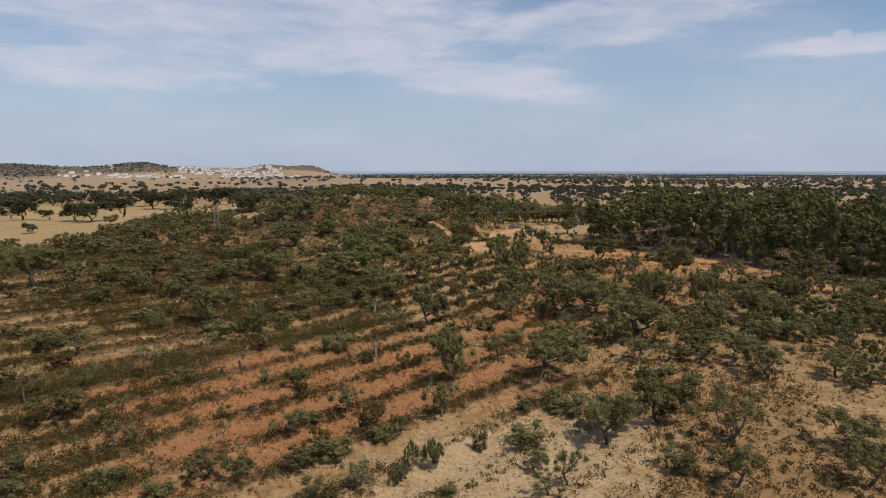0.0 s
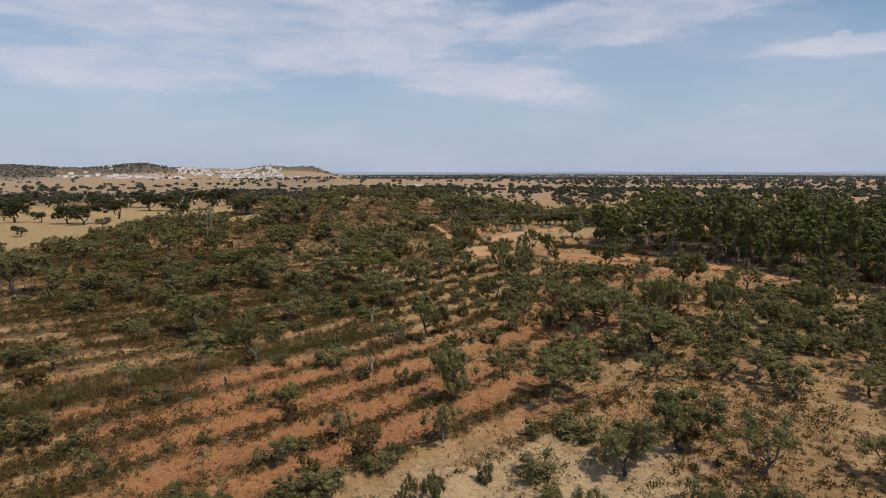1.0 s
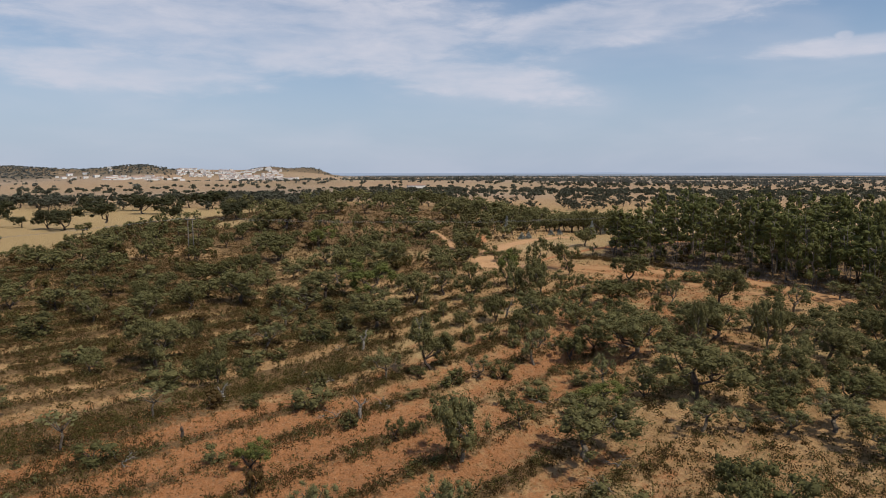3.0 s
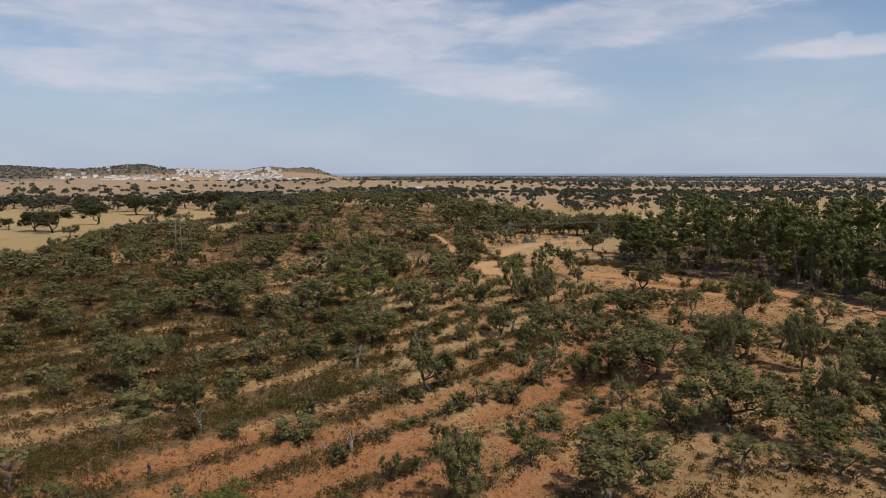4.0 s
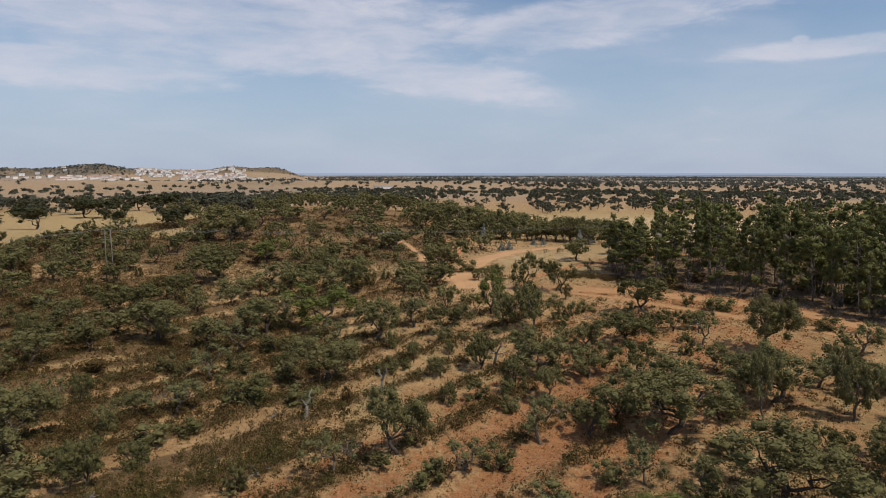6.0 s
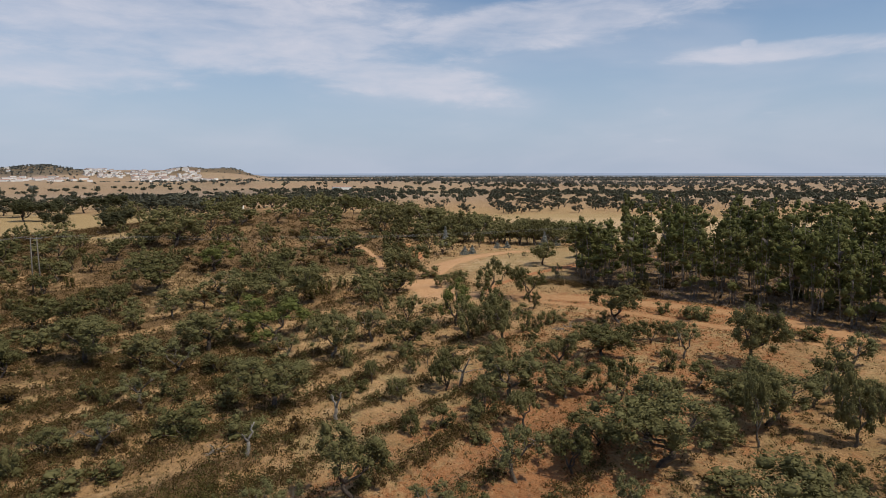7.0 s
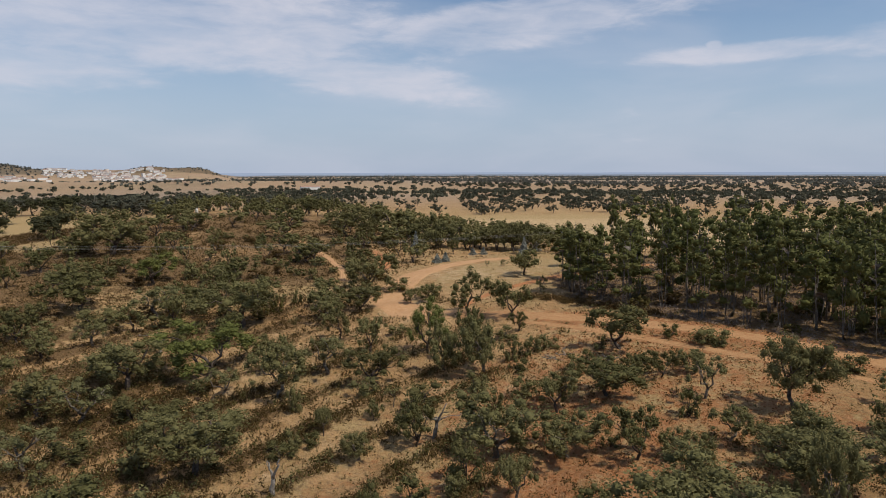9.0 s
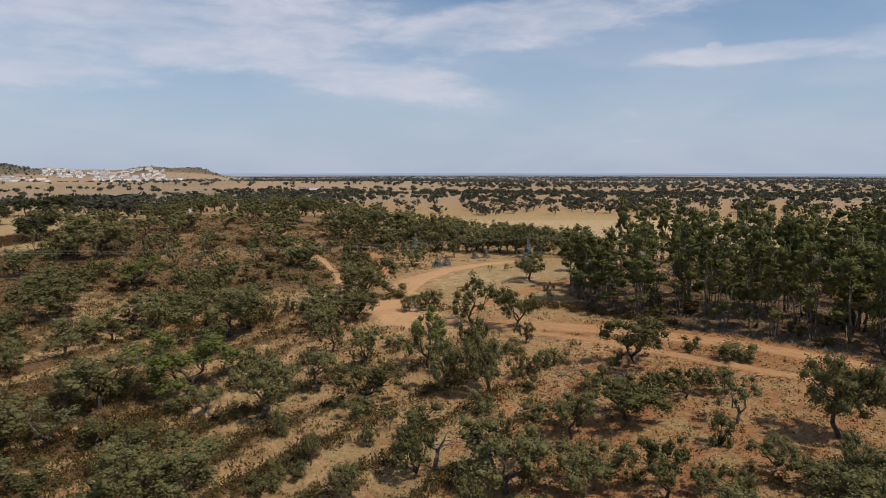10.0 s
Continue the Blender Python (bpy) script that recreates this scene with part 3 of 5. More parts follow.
def pad_points(pads, n, rng, shell=0.55):
    """Points and outward directions scattered over ellipsoid foliage pads (x, y, z, rx, ry, rz)."""
    pads = np.array(pads)
    area = (pads[:, 3] * pads[:, 4] + pads[:, 3] * pads[:, 5] + pads[:, 4] * pads[:, 5])
    pick = rng.choice(len(pads), n, p=area / area.sum())
    d = rng.normal(size=(n, 3))
    d /= np.linalg.norm(d, axis=1, keepdims=True)
    r = (shell + (1 - shell) * rng.random(n)) * (1 + 0.18 * rng.normal(size=n))
    pts = pads[pick, :3] + d * pads[pick, 3:] * r[:, None]
    return pts, d


def tube(bm, pts, r0, r1, sides=6):
    """A tapered, bent limb through the points."""
    rings = []
    n = len(pts)
    hold = min(bm.verts, key=lambda v: (v.co - Vector(pts[0])).length_squared) if len(bm.verts) else None
    for i, p in enumerate(pts):
        a, b = Vector(pts[max(0, i - 1)]), Vector(pts[min(n - 1, i + 1)])
        d = (b - a).normalized()
        e = d.cross(Vector((0.3, 0.9, 0.1))).normalized()
        g = d.cross(e)
        r = r0 + (r1 - r0) * i / (n - 1)
        rings.append([bm.verts.new(Vector(p) + (e * math.cos(2 * math.pi * k / sides) + g * math.sin(2 * math.pi * k / sides)) * r) for k in range(sides)])
    if hold:                                   # grown on to the wood that is there
        bm.verts.remove(rings[0][0])
        rings[0][0] = hold
    for a, b in zip(rings, rings[1:]):
        for k in range(sides):
            bm.faces.new((a[k], a[(k + 1) % sides], b[(k + 1) % sides], b[k]))
    bm.faces.new(rings[0][::-1])
    bm.faces.new(rings[-1])


def bend(a, b, rng, wild, n=4):
    """Points from a to b with a crooked middle."""
    a, b = Vector(a), Vector(b)
    length = (b - a).length
    out = []
    for k in range(n + 1):
        t = k / n
        w = math.sin(math.pi * t) * wild * length
        out.append(a.lerp(b, t) + Vector([rng.uniform(-w, w) for _ in range(3)]))
    return out


def finish(bm, name, mat, smoothed=True):
    me = bpy.data.meshes.new(name)
    bmesh.ops.recalc_face_normals(bm, faces=bm.faces)
    bm.to_mesh(me)
    bm.free()
    me.materials.append(mat)
    if smoothed:
        me.polygons.foreach_set("use_smooth", np.ones(len(me.polygons), bool))
    return me


def ball(sub):
    """A unit sphere of small triangles: points and faces."""
    bm = bmesh.new()
    bmesh.ops.create_icosphere(bm, subdivisions=sub, radius=1.0)
    bm.verts.ensure_lookup_table()
    out = np.array([v.co[:] for v in bm.verts]), np.array([[v.index for v in f.verts] for f in bm.faces])
    bm.free()
    return out


BALLS = {k: ball(k) for k in (1, 2)}


def lobed_mesh(name, pads, per, size, sub, rng, mat, core=0.45, droop=None, aspect=0.62, shag=0.68, floor=None):
    """Foliage of lumpy lobes (x, y, z, rx, ry, rz), each a knotty heart covered and fringed by small leaf clumps."""
    pads = np.array(pads)
    k = len(pads)
    unit, faces = BALLS[sub]
    rough = 1 + 0.28 * rng.normal(size=(k, len(unit), 1)).clip(-1.6, 1.6)
    hearts = pads[:, None, :3] + unit[None] * pads[:, None, 3:] * core * rough
    cf = (faces[None] + np.arange(k)[:, None, None] * len(unit)).reshape(-1, 3)
    pts, d = pad_points(pads, per * k, rng, 1 - shag)
    n = len(pts)
    nrm = d + rng.normal(size=d.shape) * 0.85
    nrm /= np.maximum(np.linalg.norm(nrm, axis=1, keepdims=True), 1e-6)
    ref = rng.normal(size=(n, 3))
    if droop:
        ref = ref * (1 - droop) + np.array([0, 0, -1.0]) * droop * 2
    u = np.cross(nrm, np.cross(ref, nrm))
    u /= np.maximum(np.linalg.norm(u, axis=1, keepdims=True), 1e-6)
    v = np.cross(nrm, u)
    s = (size * rng.uniform(0.6, 1.4, n))[:, None]
    tri = np.stack([pts + u * s * 0.62, pts - u * s * 0.38 + v * s * 0.6 * aspect, pts - u * s * 0.38 - v * s * 0.6 * aspect], 1).reshape(-1, 3)
    hearts = hearts.reshape(-1, 3)
    verts = np.concatenate([hearts, tri])
    if floor is not None:
        verts[:, 2] = np.maximum(verts[:, 2], floor)
    me = mesh_from(name, verts.tolist(), cf.tolist() + (np.arange(3 * n).reshape(n, 3) + len(hearts)).tolist(), mat)
    smoothed = np.zeros(len(me.polygons), bool)
    smoothed[:len(cf)] = True
    me.polygons.foreach_set("use_smooth", smoothed)
    return me


def oak_shape(seed, per, size, leaf_mat, bark_mat, fill, trunk_h, sprays=(3, 4), twigs=True, skirt=1.4, lump=0.46, sub=1):
    """Meshes of a crooked oak, about 5 m high with a crown 5 m across: trunk with limbs, and a crown of small leafy lobes on the limbs' ends and over a lopsided dome."""
    rng, nrng = random.Random(seed), np.random.default_rng(seed)
    bm = bmesh.new()
    lean = Vector((rng.uniform(-0.6, 0.6), rng.uniform(-0.6, 0.6), 0))
    fork = Vector((0, 0, trunk_h)) + lean
    tube(bm, bend((0, 0, -0.35), fork, rng, 0.08), 0.15, 0.11, 7)
    pads = []
    limbs = rng.randint(3, 4)
    turn = rng.uniform(0, 6.28)
    # the masses of the crown: one on each limb, of its own height and width
    for k in range(limbs):
        a = turn + 6.283 * k / limbs + rng.uniform(-0.45, 0.45)
        reach = rng.uniform(0.75, 1.35)
        top = rng.uniform(1.9, 3.2)
        tip = Vector((math.cos(a) * reach, math.sin(a) * reach, top))
        main = bend(fork, tip, rng, 0.12)
        tube(bm, main, 0.09, 0.04, 6 if twigs else 4)
        mass = rng.uniform(0.9, 1.25), rng.uniform(1.15, 1.6)
        for j in range(rng.randint(*sprays)):
            d = Vector((rng.gauss(0, 1), rng.gauss(0, 1), rng.gauss(0.25, 0.9))).normalized()
            end = tip + Vector((d.x * mass[0], d.y * mass[0], d.z * mass[1])) * rng.uniform(0.6, 1.0)
            end.z = max(skirt + 0.2, end.z)
            if twigs:
                tube(bm, bend(main[rng.choice((2, 3, 4))], end, rng, 0.15, 3), 0.045, 0.012, 4)
            w = lump * rng.uniform(0.75, 1.3)
            pads.append((end.x, end.y, end.z, w, w * rng.uniform(0.85, 1.2), w * rng.uniform(1.0, 1.4)))
        for j in range(fill):
            d = Vector((rng.gauss(0, 1), rng.gauss(0, 1), rng.gauss(0.35, 0.9))).normalized()
            r = rng.uniform(0.55, 1.05)
            w = lump * rng.uniform(0.65, 1.2)
            pads.append((tip.x + d.x * mass[0] * r, tip.y + d.y * mass[0] * r, max(skirt, tip.z + d.z * mass[1] * r), w, w, w * rng.uniform(1.0, 1.4)))
    crown = lobed_mesh("crown", pads, per, size, sub, nrng, leaf_mat)
    return finish(bm, "trunk", bark_mat), crown


def bush_shape(seed, per, size, leaf_mat, bark_mat, sub=2):
    """Meshes of a lumpy evergreen bush, 2 m high and 2.6 m across, leafy to the ground."""
    rng, nrng = random.Random(seed), np.random.default_rng(seed)
    bm = bmesh.new()
    pads = []
    for k in range(6):
        a, r = 6.283 * k / 6 + rng.uniform(-0.5, 0.5), rng.uniform(0.3, 0.95)
        tip = Vector((math.cos(a) * r, math.sin(a) * r, rng.uniform(0.5, 1.55) * (1.15 - 0.4 * r)))
        tube(bm, bend((0, 0, -0.15), tip, rng, 0.12, 2), 0.045, 0.012, 4)
        w = rng.uniform(0.32, 0.58)
        pads.append((tip.x, tip.y, tip.z, w, w, w * rng.uniform(0.9, 1.3)))
        if k % 2:
            pads.append((tip.x * 0.9, tip.y * 0.9, 0.3, w * 1.1, w * 1.1, 0.4))
    return finish(bm, "woody_stem", bark_mat), lobed_mesh("foliage", pads, per, size, sub, nrng, leaf_mat, 0.44, floor=-0.1)


def gum_shape(seed, per, size, sides=4):
    """Meshes of a coppiced eucalyptus, 12 m high: slender pale stems, bare below, with drooping tufts above."""
    rng, nrng = random.Random(seed), np.random.default_rng(seed)
    bm = bmesh.new()
    pads = []
    for k in range(rng.randint(3, 5)):
        a = rng.uniform(0, 6.28)
        foot = Vector((math.cos(a) * 0.35, math.sin(a) * 0.35, -0.3))
        tall = rng.uniform(7.5, 11.4)
        spread = rng.uniform(0.3, 1.3)
        tip = Vector((math.cos(a) * spread, math.sin(a) * spread, tall))
        stem = bend(foot, tip, rng, 0.010, 7)
        tube(bm, stem, 0.052, 0.018, sides)
        for j in range(rng.randint(5, 7)):
            t = min(0.99, rng.uniform(0.38, 1.04) if rng.random() < 0.9 else 0.25)
            p = stem[min(7, int(t * 7))].lerp(stem[min(7, int(t * 7) + 1)], (t * 7) % 1)
            b, r = rng.uniform(0, 6.28), rng.uniform(0.2, 1.2) * (1.3 - 0.6 * t)
            end = p + Vector((math.cos(b) * r, math.sin(b) * r, rng.uniform(0.1, 0.7)))
            tube(bm, [p, end], 0.025, 0.01, 3)
            w = rng.uniform(0.45, 0.85) * (1.15 - 0.25 * t)
            pads.append((end.x, end.y, end.z, w, w, w * rng.uniform(0.85, 1.25)))
    crown = lobed_mesh("crown", pads, per, size, 1, nrng, GUM_LEAF, 0.58, 0.5, 0.55, 0.5)
    return finish(bm, "trunk", GUM_BARK), crown


def cone_shape(seed, leaves, size, mat):
    """Meshes of a young conical tree, 3 m high and 1.4 m across."""
    nrng = np.random.default_rng(seed)
    bm = bmesh.new()
    tube(bm, [(0, 0, -0.2), (0.03, 0, 1.4), (0, 0.02, 2.8)], 0.05, 0.01, 6)
    h = nrng.random(leaves) ** 1.3
    a = nrng.random(leaves) * 6.283
    r = 0.75 * (1 - h) * (0.5 + 0.5 * nrng.random(leaves)) * (1 + 0.25 * np.sin(a * 3 + h * 9))
    pts = np.stack([np.cos(a) * r, np.sin(a) * r, 0.12 + 2.85 * h], -1)
    d = np.stack([np.cos(a), np.sin(a), np.full(leaves, 0.4)], -1)
    return finish(bm, "trunk", PALE_BARK), quads_mesh("crown", pts, d + nrng.normal(size=d.shape) * 0.6, size * nrng.uniform(0.6, 1.4, leaves), nrng, mat)


def bare_shape(seed, leaves):
    """Meshes of a thin, nearly bare sapling, 2.5 m high and 1.8 m across."""
    rng, nrng = random.Random(seed), np.random.default_rng(seed)
    bm = bmesh.new()
    top = Vector((rng.uniform(-0.2, 0.2), rng.uniform(-0.2, 0.2), 1.2))
    tube(bm, bend((0, 0, -0.2), top, rng, 0.08), 0.05, 0.035)
    pads = []
    for k in range(6):
        a, r = 6.283 * k / 6 + rng.uniform(-0.5, 0.5), rng.uniform(0.3, 0.85)
        end = Vector((math.cos(a) * r, math.sin(a) * r, rng.uniform(1.5, 2.35)))
        tube(bm, bend(top, end, rng, 0.15, 3), 0.03, 0.008, 5)
        pads.append((end.x, end.y, end.z, 0.35, 0.35, 0.22))
    pts, d = pad_points(pads, leaves, nrng, 0.3)
    return finish(bm, "trunk", PALE_BARK), quads_mesh("crown", pts, d + nrng.normal(size=d.shape), 0.17 * nrng.uniform(0.6, 1.4, leaves), nrng, PALE_LEAF)


def planted(name, shape, x, y, sx_, sz_, turn, label, category, group, sink=0.05):
    """A plant of two parts on the ground, scaled across and up."""
    root = new(name)
    root.empty_display_size = 0.5
    root.matrix_basis = Matrix.LocRotScale((x, y, at_ground(x, y) - sink), Euler((0, 0, turn)), (sx_, sx_, sz_))
    for me in shape:
        child = new(me.name, me)
        child.parent = root
    return tagged(root, label, category, group)


WOOD_FAR = [oak_shape(550 + k, 19, 0.32, OAK_LEAF if k % 3 else DARK_LEAF, BARK, 4, 0.7, (1, 2), False, 0.7, 0.66) for k in range(5)]
HOLMS = [oak_shape(580 + k, 60, 0.22, HOLM_LEAF, BARK, 10, 0.6, (2, 3), False, 0.35, 0.66) for k in range(3)]
BACK_GUMS = [gum_shape(720 + k, 18, 0.46, 3) for k in range(5)]
BIG_OAKS = [oak_shape(160 + k, 140, 0.110, OAK_LEAF, BARK, 13, 1.1, (3, 4), True, 1.2, 0.46) for k in range(4)]
OAKS = [oak_shape(100 + k, 112, 0.128, OAK_LEAF, BARK if k % 3 else PALE_BARK, 9, 1.0 + 0.2 * (k % 3), (2, 4), True, 0.9, 0.50) for k in range(7)]
UPPER_OAKS = [oak_shape(130 + k, 75, 0.17, OAK_LEAF, BARK if k % 3 else PALE_BARK, 8, 0.9 + 0.2 * (k % 3), (2, 3), True, 0.8, 0.54) for k in range(5)]
DARK_OAKS = [oak_shape(200 + k, 76, 0.148, DARK_LEAF, BARK, 10, 0.6, (2, 3), True, 0.4, 0.52) for k in range(5)]
GREEN_OAKS = [oak_shape(300 + k, 170, 0.11, GREEN_LEAF, BARK, 8, 0.8, (3, 4), True, 0.9, 0.44) for k in range(2)]
PALE_OAKS = [oak_shape(400 + k, 120, 0.112, PALE_LEAF, PALE_BARK, 4, 1.0 + 0.2 * (k % 3), (3, 4), True, 1.2, 0.42) for k in range(5)]
WOOD_OAKS = [oak_shape(500 + k, 38, 0.23, OAK_LEAF if k % 3 else DARK_LEAF, BARK, 6, 0.8, (2, 3), False, 0.6, 0.58) for k in range(6)]
NEAR_BUSHES = [bush_shape(630 + k, 130, 0.115, (DARK_LEAF, OAK_LEAF, DARK_LEAF, OAK_LEAF)[k], BARK, 1) for k in range(4)]
BUSHES = [bush_shape(600 + k, 30, 0.21, (CISTUS, OAK_LEAF, DARK_LEAF, OLIVE_BRUSH)[k], BARK, 1) for k in range(4)]
GUMS = [gum_shape(700 + k, 46, 0.27) for k in range(6)]
BLUE_GUMS = [cone_shape(800 + k, 700, 0.22, BLUE_LEAF) for k in range(2)]
SAPLINGS = [bare_shape(850 + k, 110) for k in range(4)]
FAR_OAKS = [oak_shape(900 + k, 13, 0.46, FAR_HAZED_LEAF, BARK, 3, 0.8, (1, 1), False, 0.9, 0.80) for k in range(4)]


# ---- single trees: x, y, height, crown width ----
OAK_SPOTS_A = [
    (32.8, 47.8, 3.6, 3.5), (22.9, 47.9, 3.4, 3.5), (8.0, 51.5, 1.9, 2.1), (34.8, 53.3, 2.6, 4.6), (15.1, 56.3, 4.5, 4.6), (35.5, 68.9, 1.0, 4.9),
    (45.5, 68.9, 2.3, 2.0), (12.1, 70.9, 5.2, 6.7), (1.4, 71.2, 5.7, 4.1), (7.2, 76.4, 2.6, 2.2), (44.7, 79.2, 2.5, 3.7), (33.2, 79.5, 3.4, 3.0),
    (-50.5, 83.0, 2.6, 3.4), (36.1, 83.9, 4.6, 4.9), (42.7, 88.9, 4.4, 5.4), (37.7, 93.2, 5.7, 3.2), (63.0, 93.8, 3.0, 4.8), (-40.8, 94.0, 2.9, 2.8),
    (30.5, 94.5, 5.9, 2.3), (26.9, 95.0, 2.5, 3.3), (28.7, 96.5, 2.7, 2.1), (16.2, 97.1, 2.1, 3.1), (60.3, 98.8, 3.0, 3.7), (67.7, 99.4, 0.9, 3.2)]
OAK_SPOTS_B = [
    (53.0, 101.1, 3.0, 3.2), (13.4, 102.6, 3.6, 3.0), (33.0, 102.9, 2.5, 3.9), (35.5, 103.2, 3.5, 2.9), (-27.5, 105.4, 2.4, 3.3), (26.2, 105.5, 2.1, 2.2),
    (31.4, 106.1, 2.7, 2.9), (19.0, 107.7, 3.6, 4.4), (13.8, 109.9, 4.8, 6.1), (3.0, 112.0, 2.2, 2.4), (-45.9, 113.4, 2.3, 4.2), (-52.1, 115.3, 4.0, 4.3),
    (20.8, 115.6, 3.8, 3.5), (-71.7, 116.1, 5.0, 10.5), (0.3, 117.4, 2.6, 1.5), (35.7, 119.2, 2.3, 2.7), (4.8, 119.7, 1.8, 1.4), (-45.6, 119.8, 3.2, 5.2),
    (16.2, 127.0, 5.6, 4.4), (-4.5, 128.2, 5.4, 5.3), (12.8, 128.5, 4.7, 3.7), (-43.3, 129.4, 3.5, 3.5), (-63.0, 131.9, 3.6, 3.9), (-8.0, 142.3, 2.4, 2.6)]
OAK_SPOTS_C = [
    (-33.7, 145.5, 3.0, 3.4), (-0.2, 155.1, 3.1, 5.1), (-72.4, 157.5, 4.4, 3.9), (12.5, 159.0, 2.4, 2.4), (15.6, 159.6, 2.8, 3.8), (-40.7, 161.0, 3.1, 2.8),
    (0.0, 161.4, 1.8, 5.1), (6.7, 169.2, 6.0, 7.7), (-65.9, 171.9, 3.8, 4.4), (-55.7, 172.3, 4.1, 4.9), (-44.0, 183.2, 3.0, 5.3), (-50.7, 204.5, 4.5, 6.3),
    (-44.2, 204.7, 6.1, 11.2), (-110.9, 223.7, 3.4, 4.5), (4.2, 231.8, 5.1, 10.2), (17.2, 237.1, 6.8, 11.3), (-68.5, 243.0, 3.3, 9.9)]
MEADOW_SPOTS = [(33.5, 171.3, 4.2, 5.2)]
OAK_SPOTS = MEADOW_SPOTS + OAK_SPOTS_A + OAK_SPOTS_B + OAK_SPOTS_C
BROAD_SPOTS = [
    (25.2, 81.6, 3.9, 7.5), (-1.0, 93.4, 5.6, 4.8), (21.7, 93.6, 5.4, 8.1), (-34.6, 97.1, 5.8, 6.4), (33.1, 97.8, 4.2, 6.5), (39.4, 109.5, 6.2, 5.1),
    (-9.4, 112.9, 5.1, 7.3), (-34.2, 130.8, 4.3, 7.4), (-20.6, 134.0, 4.3, 7.0), (-11.6, 154.8, 6.0, 9.4)]
DARK_SPOTS_A = [
    (-3.2, 50.5, 1.3, 1.5), (-16.2, 51.0, 1.9, 2.1), (-19.5, 51.7, 2.1, 3.0), (-2.4, 52.0, 2.4, 1.1), (-0.5, 52.6, 2.4, 1.5), (-11.6, 52.9, 1.7, 2.6),
    (-3.6, 58.6, 2.0, 1.6), (20.9, 59.5, 5.2, 5.4), (-37.0, 62.4, 2.8, 4.6), (42.8, 65.4, 1.3, 2.2), (44.6, 65.8, 2.2, 2.5), (46.5, 74.1, 2.0, 4.5),
    (-4.0, 75.6, 1.7, 1.8), (-2.4, 75.9, 1.6, 1.4), (30.6, 77.0, 2.9, 3.9), (38.6, 78.2, 2.9, 4.2), (-0.0, 79.9, 2.3, 1.9), (19.9, 82.3, 2.1, 2.7),
    (54.7, 82.6, 2.0, 4.7), (32.4, 88.1, 2.1, 2.4), (1.6, 89.5, 1.2, 1.6), (-25.5, 90.4, 3.5, 2.7), (-2.7, 91.5, 0.9, 1.7), (46.0, 92.5, 2.4, 3.6)]
DARK_SPOTS_B = [
    (50.6, 92.6, 3.9, 3.5), (15.5, 94.1, 3.3, 3.3), (54.6, 95.1, 3.6, 2.7), (18.4, 97.9, 2.9, 3.7), (47.5, 98.0, 3.0, 4.5), (23.3, 105.9, 3.8, 3.5),
    (59.8, 106.9, 4.5, 5.8), (-35.1, 111.0, 2.3, 2.0), (7.7, 113.4, 3.9, 2.7), (25.6, 116.5, 3.4, 5.0), (29.9, 119.6, 2.6, 2.5), (32.4, 119.7, 2.5, 2.7),
    (-50.2, 127.7, 3.8, 2.3), (32.2, 127.9, 4.8, 5.9), (5.5, 128.3, 4.1, 5.4), (-57.7, 133.4, 3.6, 4.4), (23.3, 137.7, 2.6, 2.1), (-50.9, 140.2, 2.6, 3.0),
    (-46.4, 143.8, 3.3, 4.0), (23.9, 144.8, 4.8, 4.5), (-43.1, 146.8, 2.5, 5.4), (19.6, 149.2, 5.5, 5.4), (5.5, 157.4, 2.4, 5.0), (-54.1, 163.0, 3.4, 3.6)]
DARK_SPOTS_C = [
    (-37.2, 165.8, 3.0, 8.0), (26.7, 202.2, 3.2, 2.3), (-7.6, 258.7, 5.3, 9.8)]
DARK_SPOTS = DARK_SPOTS_A + DARK_SPOTS_B + DARK_SPOTS_C
GREEN_SPOTS = [
    (-15.7, 71.4, 2.6, 3.1), (14.6, 79.6, 2.1, 4.7), (11.9, 135.1, 6.0, 4.4), (-13.1, 137.1, 5.8, 8.7), (-29.8, 181.3, 3.6, 6.9)]
PALE_SPOTS_A = [
    (8.2, 47.5, 1.7, 2.4), (10.1, 49.0, 3.0, 2.5), (-6.4, 49.7, 1.7, 2.7), (18.9, 51.7, 2.1, 2.2), (-24.1, 52.6, 1.4, 1.3), (25.2, 54.5, 5.2, 5.2),
    (-13.8, 58.6, 2.8, 2.9), (0.2, 62.1, 3.6, 3.3), (-9.2, 63.3, 2.7, 3.1), (-38.1, 70.0, 2.9, 1.7), (34.0, 73.3, 2.6, 5.2), (42.6, 73.5, 1.8, 2.1),
    (30.0, 73.6, 2.0, 3.4), (26.4, 74.6, 2.2, 2.8), (23.0, 75.0, 2.5, 4.2), (49.3, 76.9, 3.8, 3.7), (-45.2, 81.4, 2.3, 4.0), (21.1, 85.4, 2.7, 2.5),
    (16.9, 86.0, 3.0, 2.7), (62.5, 88.0, 3.2, 4.8), (17.8, 89.0, 2.5, 2.2), (4.0, 89.8, 2.4, 3.6), (-6.3, 90.9, 3.6, 3.9), (58.2, 92.0, 2.6, 3.8)]
